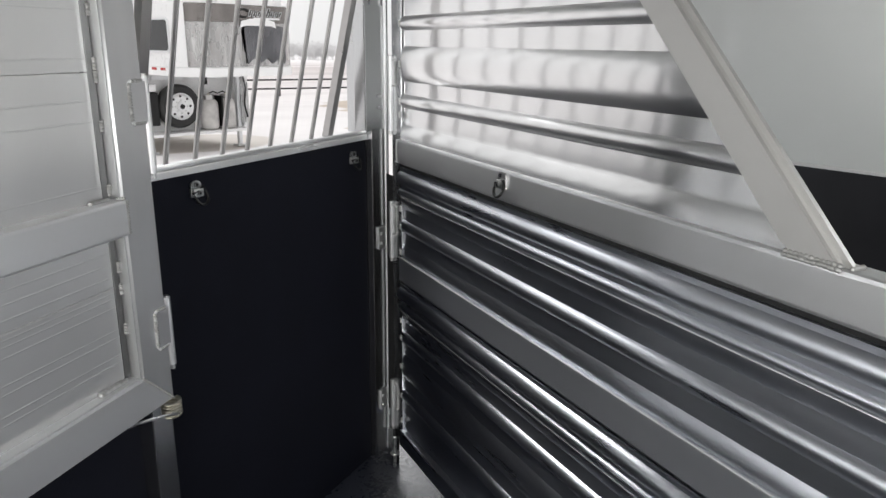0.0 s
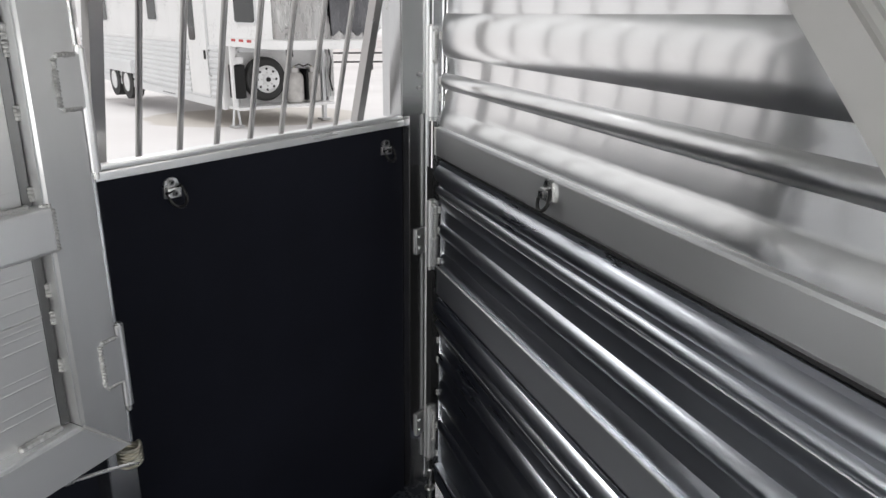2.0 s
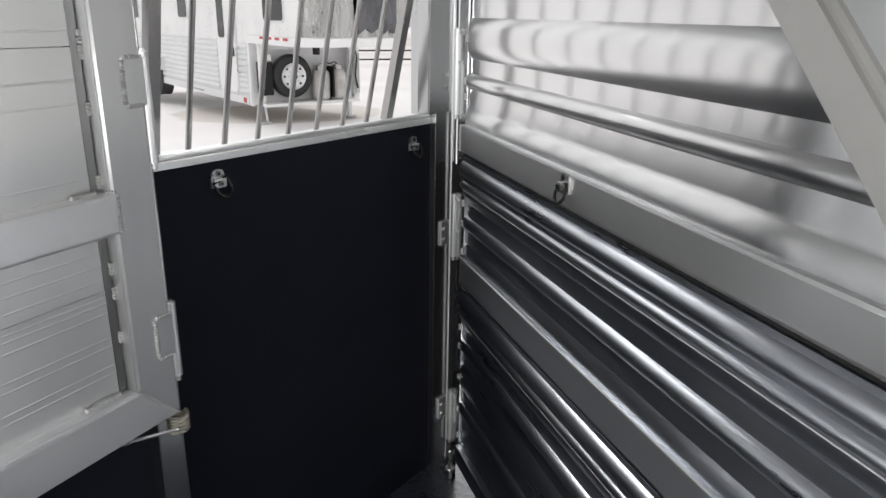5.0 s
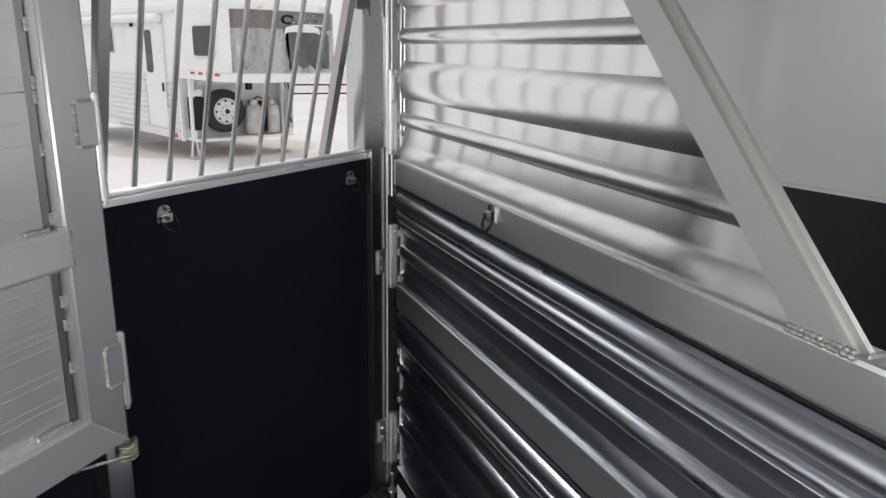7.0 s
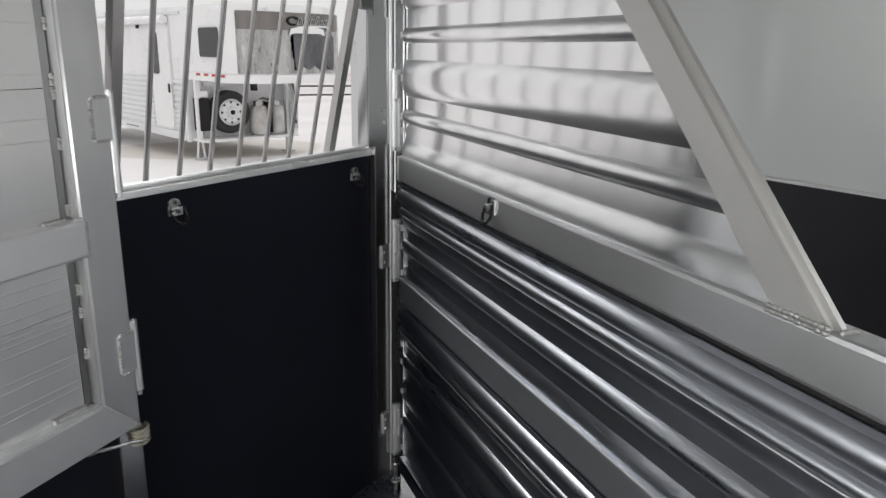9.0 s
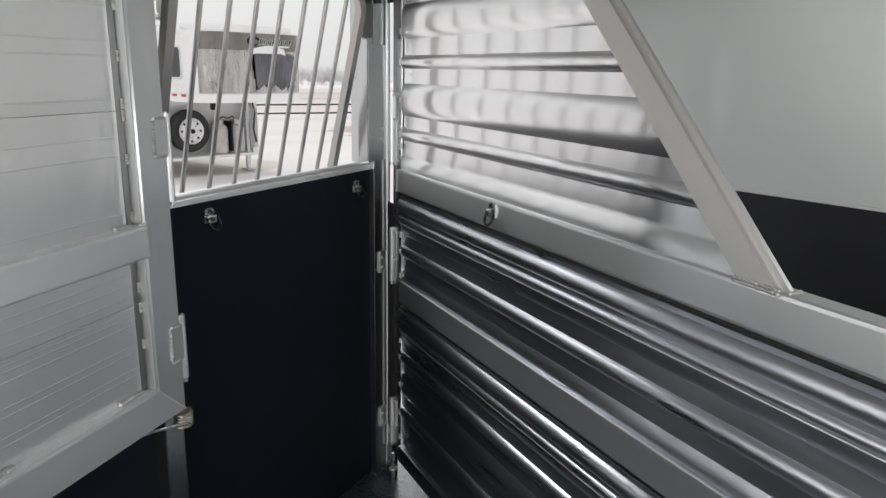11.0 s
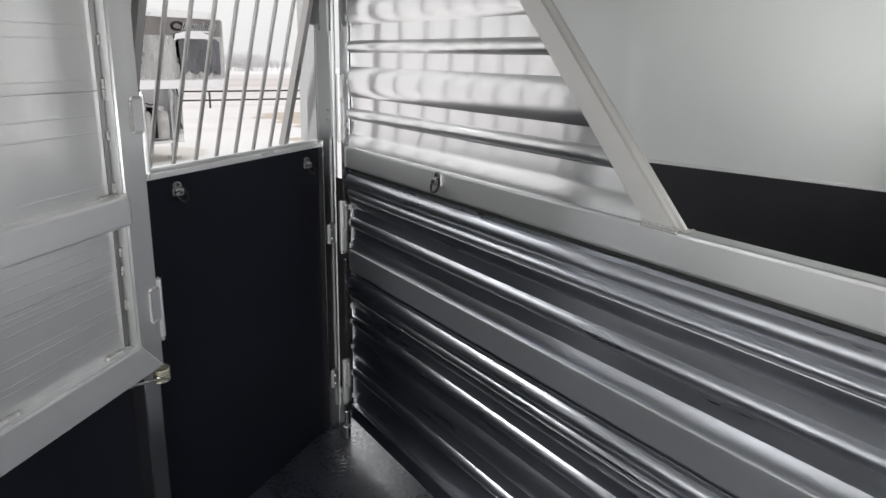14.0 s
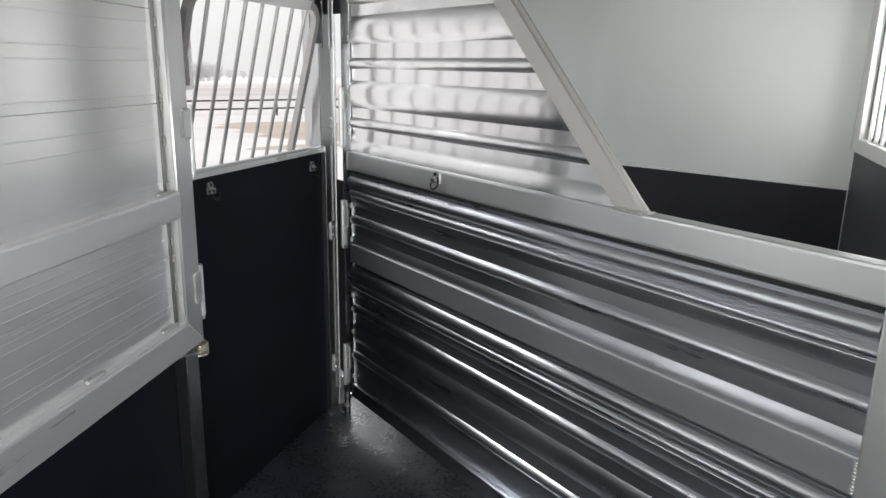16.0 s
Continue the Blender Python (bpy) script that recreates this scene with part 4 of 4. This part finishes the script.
part("emblem_bar", prism([(1.16, 2.3), (1.66, 2.3), (1.675, 2.33), (1.175, 2.33)], -2.083, -2.0755), TRAILER_CORR, stripe, smooth=0)
for k in range(4):
    v = -0.62 - 0.3 * k
    part("tape_strip", box(-0.0255, -0.0205, v - 0.08, v + 0.08, 1.49, 1.532), RED_LENS, rig, "red reflective tape")
part("front_wall", box(0.3, UW - 0.1, -0.03, -0.004, BZ, 1.4, 0.004), TRAILER_WHITE, rig)
wheel = part("spare_wheel", lathe([(0.235, -0.1), (0.33, -0.1), (0.372, -0.13), (0.388, -0.17), (0.388, -0.28), (0.372, -0.32), (0.34, -0.34), (0.27, -0.335), (0.24, -0.315)], (0.69, 0, 0.82), "y", 36), TYRE, rig, "black spare tyre on a silver rim")
rim = part("rim", lathe([(0.236, -0.3), (0.24, -0.345), (0.222, -0.35), (0.2, -0.33), (0.17, -0.325), (0.09, -0.34), (0.085, -0.365), (0.05, -0.37), (0.045, -0.385)], (0.69, 0, 0.82), "y", 32), ALU_TUBE, wheel, "silver rim")
part("hub", lathe([(0.044, -0.384), (0.042, -0.4), (0.02, -0.405)], (0.69, 0, 0.82), "y", 14), DARK, rim)
for i in range(8):
    a = 2 * math.pi * i / 8
    c, q = math.cos(a), math.sin(a)
    part("rim_hole", rod((0.69 + 0.183 * c, -0.333, 0.82 + 0.183 * q), (0.69 + 0.183 * c, -0.322, 0.82 + 0.183 * q), 0.023, 10), DARK, rim)
    part("lug_nut", rod((0.69 + 0.115 * c, -0.352, 0.82 + 0.115 * q), (0.69 + 0.115 * c, -0.33, 0.82 + 0.115 * q), 0.013, 6), ZINC, rim)
part("power_box", box(0.1, 0.3, -0.3, -0.031, 0.5, 1.08, 0.02), BLACK_STEEL, rig, "black upright box")
part("water_jug", box(0.13, 0.3, -0.28, -0.1, 1.085, 1.22, 0.04), TRAILER_WHITE, rig)
for u in (1.27, 1.62):
    tank = part("gas_tank", lathe([(0.12, 0.37), (0.155, 0.4), (0.165, 0.45), (0.165, 0.8), (0.155, 0.86), (0.12, 0.91), (0.05, 0.93)], (u, -0.28, 0), "z", 24), TANK, rig, "grimy white gas tank")
    part("tank_collar", lathe([(0.1, 0.905), (0.1, 1.0), (0.095, 1.0), (0.03, 0.95)], (u, -0.28, 0), "z", 18), ALU_BAR, tank)
    part("tank_valve", rod((u, -0.28, 0.931), (u, -0.28, 1.03), 0.022, 8), BRASS, tank)
part("tank_strap", box(1.43, 1.46, -0.46, -0.03, 0.42, 0.98, 0.005), BLACK_STEEL, rig)
part("gas_hose", sweep([(1.27, -0.28, 1.02), (1.35, -0.32, 1.06), (1.45, -0.3, 1.02), (1.54, -0.32, 1.06), (1.62, -0.28, 1.02)], 0.012, 6), BLACK_STEEL, rig)
part("tank_shelf", box(0.06, 1.98, -0.5, -0.031, 0.315, 0.365, 0.008), TRAILER_WHITE, rig)
part("data_plate", box(1.87, 1.93, -0.306, -0.3005, 1.0, 1.25, 0.002), TRAILER_CORR, rig)
part("side_cable", sweep([(1.99, -0.31, 1.38), (2.02, -0.34, 1.1), (1.97, -0.36, 0.8), (2.03, -0.35, 0.55)], 0.016, 6), BLACK_STEEL, rig)
for x in (1.93, 2.0, 2.07):
    part("hose_rack", rod((x, -0.33, 0.45), (x, -0.33, 1.2), 0.014, 6), ZINC, rig)
part("cross_rail", box(0.3, 1.97, -0.1, -0.031, 1.28, 1.36, 0.006), TRAILER_CORR, rig)
part("hitch_hook", box(1.05, 1.15, -0.5, -0.4, 1.2, 1.404, 0.01), BLACK_STEEL, rig)
part("awning_roll", rod((-0.09, 0.5, 2.42), (-0.09, 7.2, 2.42), 0.075, 14), TRAILER_WHITE, rig, "rolled white awning")
part("jack_leg", box(0.06, 0.14, -0.28, -0.2, 0.34, 1.404, 0.006), TRAILER_WHITE, rig)
for x in (0.03, 0.17):
    part("jack_foot_leg", rod((0.1 + (x - 0.1) * 0.4, -0.24, 0.36), (x, -0.24, 0.03), 0.022, 8), TRAILER_CORR, rig)
part("jack_leg", box(1.86, 1.93, -0.28, -0.2, 0.04, 1.404, 0.006), TRAILER_CORR, rig)
part("jack_foot", box(0.0, 0.2, -0.34, -0.14, 0.0, 0.04, 0.004), ZINC, rig)
part("jack_foot", box(1.8, 1.99, -0.34, -0.14, 0.0, 0.04, 0.004), ZINC, rig)
part("side_box", box(1.98, 2.1, -0.3, -0.031, 0.36, 1.404, 0.01), TRAILER_WHITE, rig)
for v in (5.3, 6.25):
    w = part("wheel", rod((-0.06, v, 0.39), (0.2, v, 0.39), 0.38, 32), TYRE, rig)
    part("rim", rod((-0.075, v, 0.39), (-0.04, v, 0.39), 0.21, 24), ALU_TUBE, w)
part("fender", extrude_profile([(0.62, -0.1), (0.85, -0.1), (0.9, -0.08), (0.92, -0.02)], -6.75, -4.8, 0.0), TRAILER_CORR, rig, "silver fender").matrix_basis = pose(0, 0, 0, 0, 0, -90)


# ---- bare trees on the horizon ----
def bare_tree(m, height, seed):
    rng = random.Random(seed)
    t = thing("bare_tree", "leafless tree on the horizon, haze painted into its pale grey", "tree", m, group="trees on the horizon")
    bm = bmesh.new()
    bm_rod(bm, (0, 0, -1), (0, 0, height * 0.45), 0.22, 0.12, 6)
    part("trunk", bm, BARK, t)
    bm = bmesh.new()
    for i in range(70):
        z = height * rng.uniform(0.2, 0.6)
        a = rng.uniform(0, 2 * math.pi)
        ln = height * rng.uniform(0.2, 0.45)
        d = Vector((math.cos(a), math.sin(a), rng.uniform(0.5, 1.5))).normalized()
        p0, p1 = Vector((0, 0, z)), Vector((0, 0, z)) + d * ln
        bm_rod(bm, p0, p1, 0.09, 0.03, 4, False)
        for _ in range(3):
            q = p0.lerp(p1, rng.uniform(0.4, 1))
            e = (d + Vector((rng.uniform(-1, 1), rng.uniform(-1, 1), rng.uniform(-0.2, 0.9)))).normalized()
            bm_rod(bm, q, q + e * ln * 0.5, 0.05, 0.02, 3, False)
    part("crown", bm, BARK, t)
    return t


TREES = [bare_tree(Matrix.Translation((0, 0, -100)), 8.0, 1), bare_tree(Matrix.Translation((0, 0, -100)), 6.5, 2)]
rng = random.Random(5)
spots = [(rng.gauss(72.3, 0.9), rng.uniform(300, 360), rng.uniform(0.6, 1.05)) for _ in range(40)]
spots += [(rng.gauss(74.5, 1.6), rng.uniform(300, 360), rng.uniform(0.45, 0.8)) for _ in range(26)]
spots += [(rng.uniform(52, 84), rng.uniform(380, 440), rng.uniform(0.2, 0.45)) for _ in range(60)]
spots += [(rng.uniform(94, 104), rng.uniform(150, 220), rng.uniform(0.8, 1.3)) for _ in range(16)]
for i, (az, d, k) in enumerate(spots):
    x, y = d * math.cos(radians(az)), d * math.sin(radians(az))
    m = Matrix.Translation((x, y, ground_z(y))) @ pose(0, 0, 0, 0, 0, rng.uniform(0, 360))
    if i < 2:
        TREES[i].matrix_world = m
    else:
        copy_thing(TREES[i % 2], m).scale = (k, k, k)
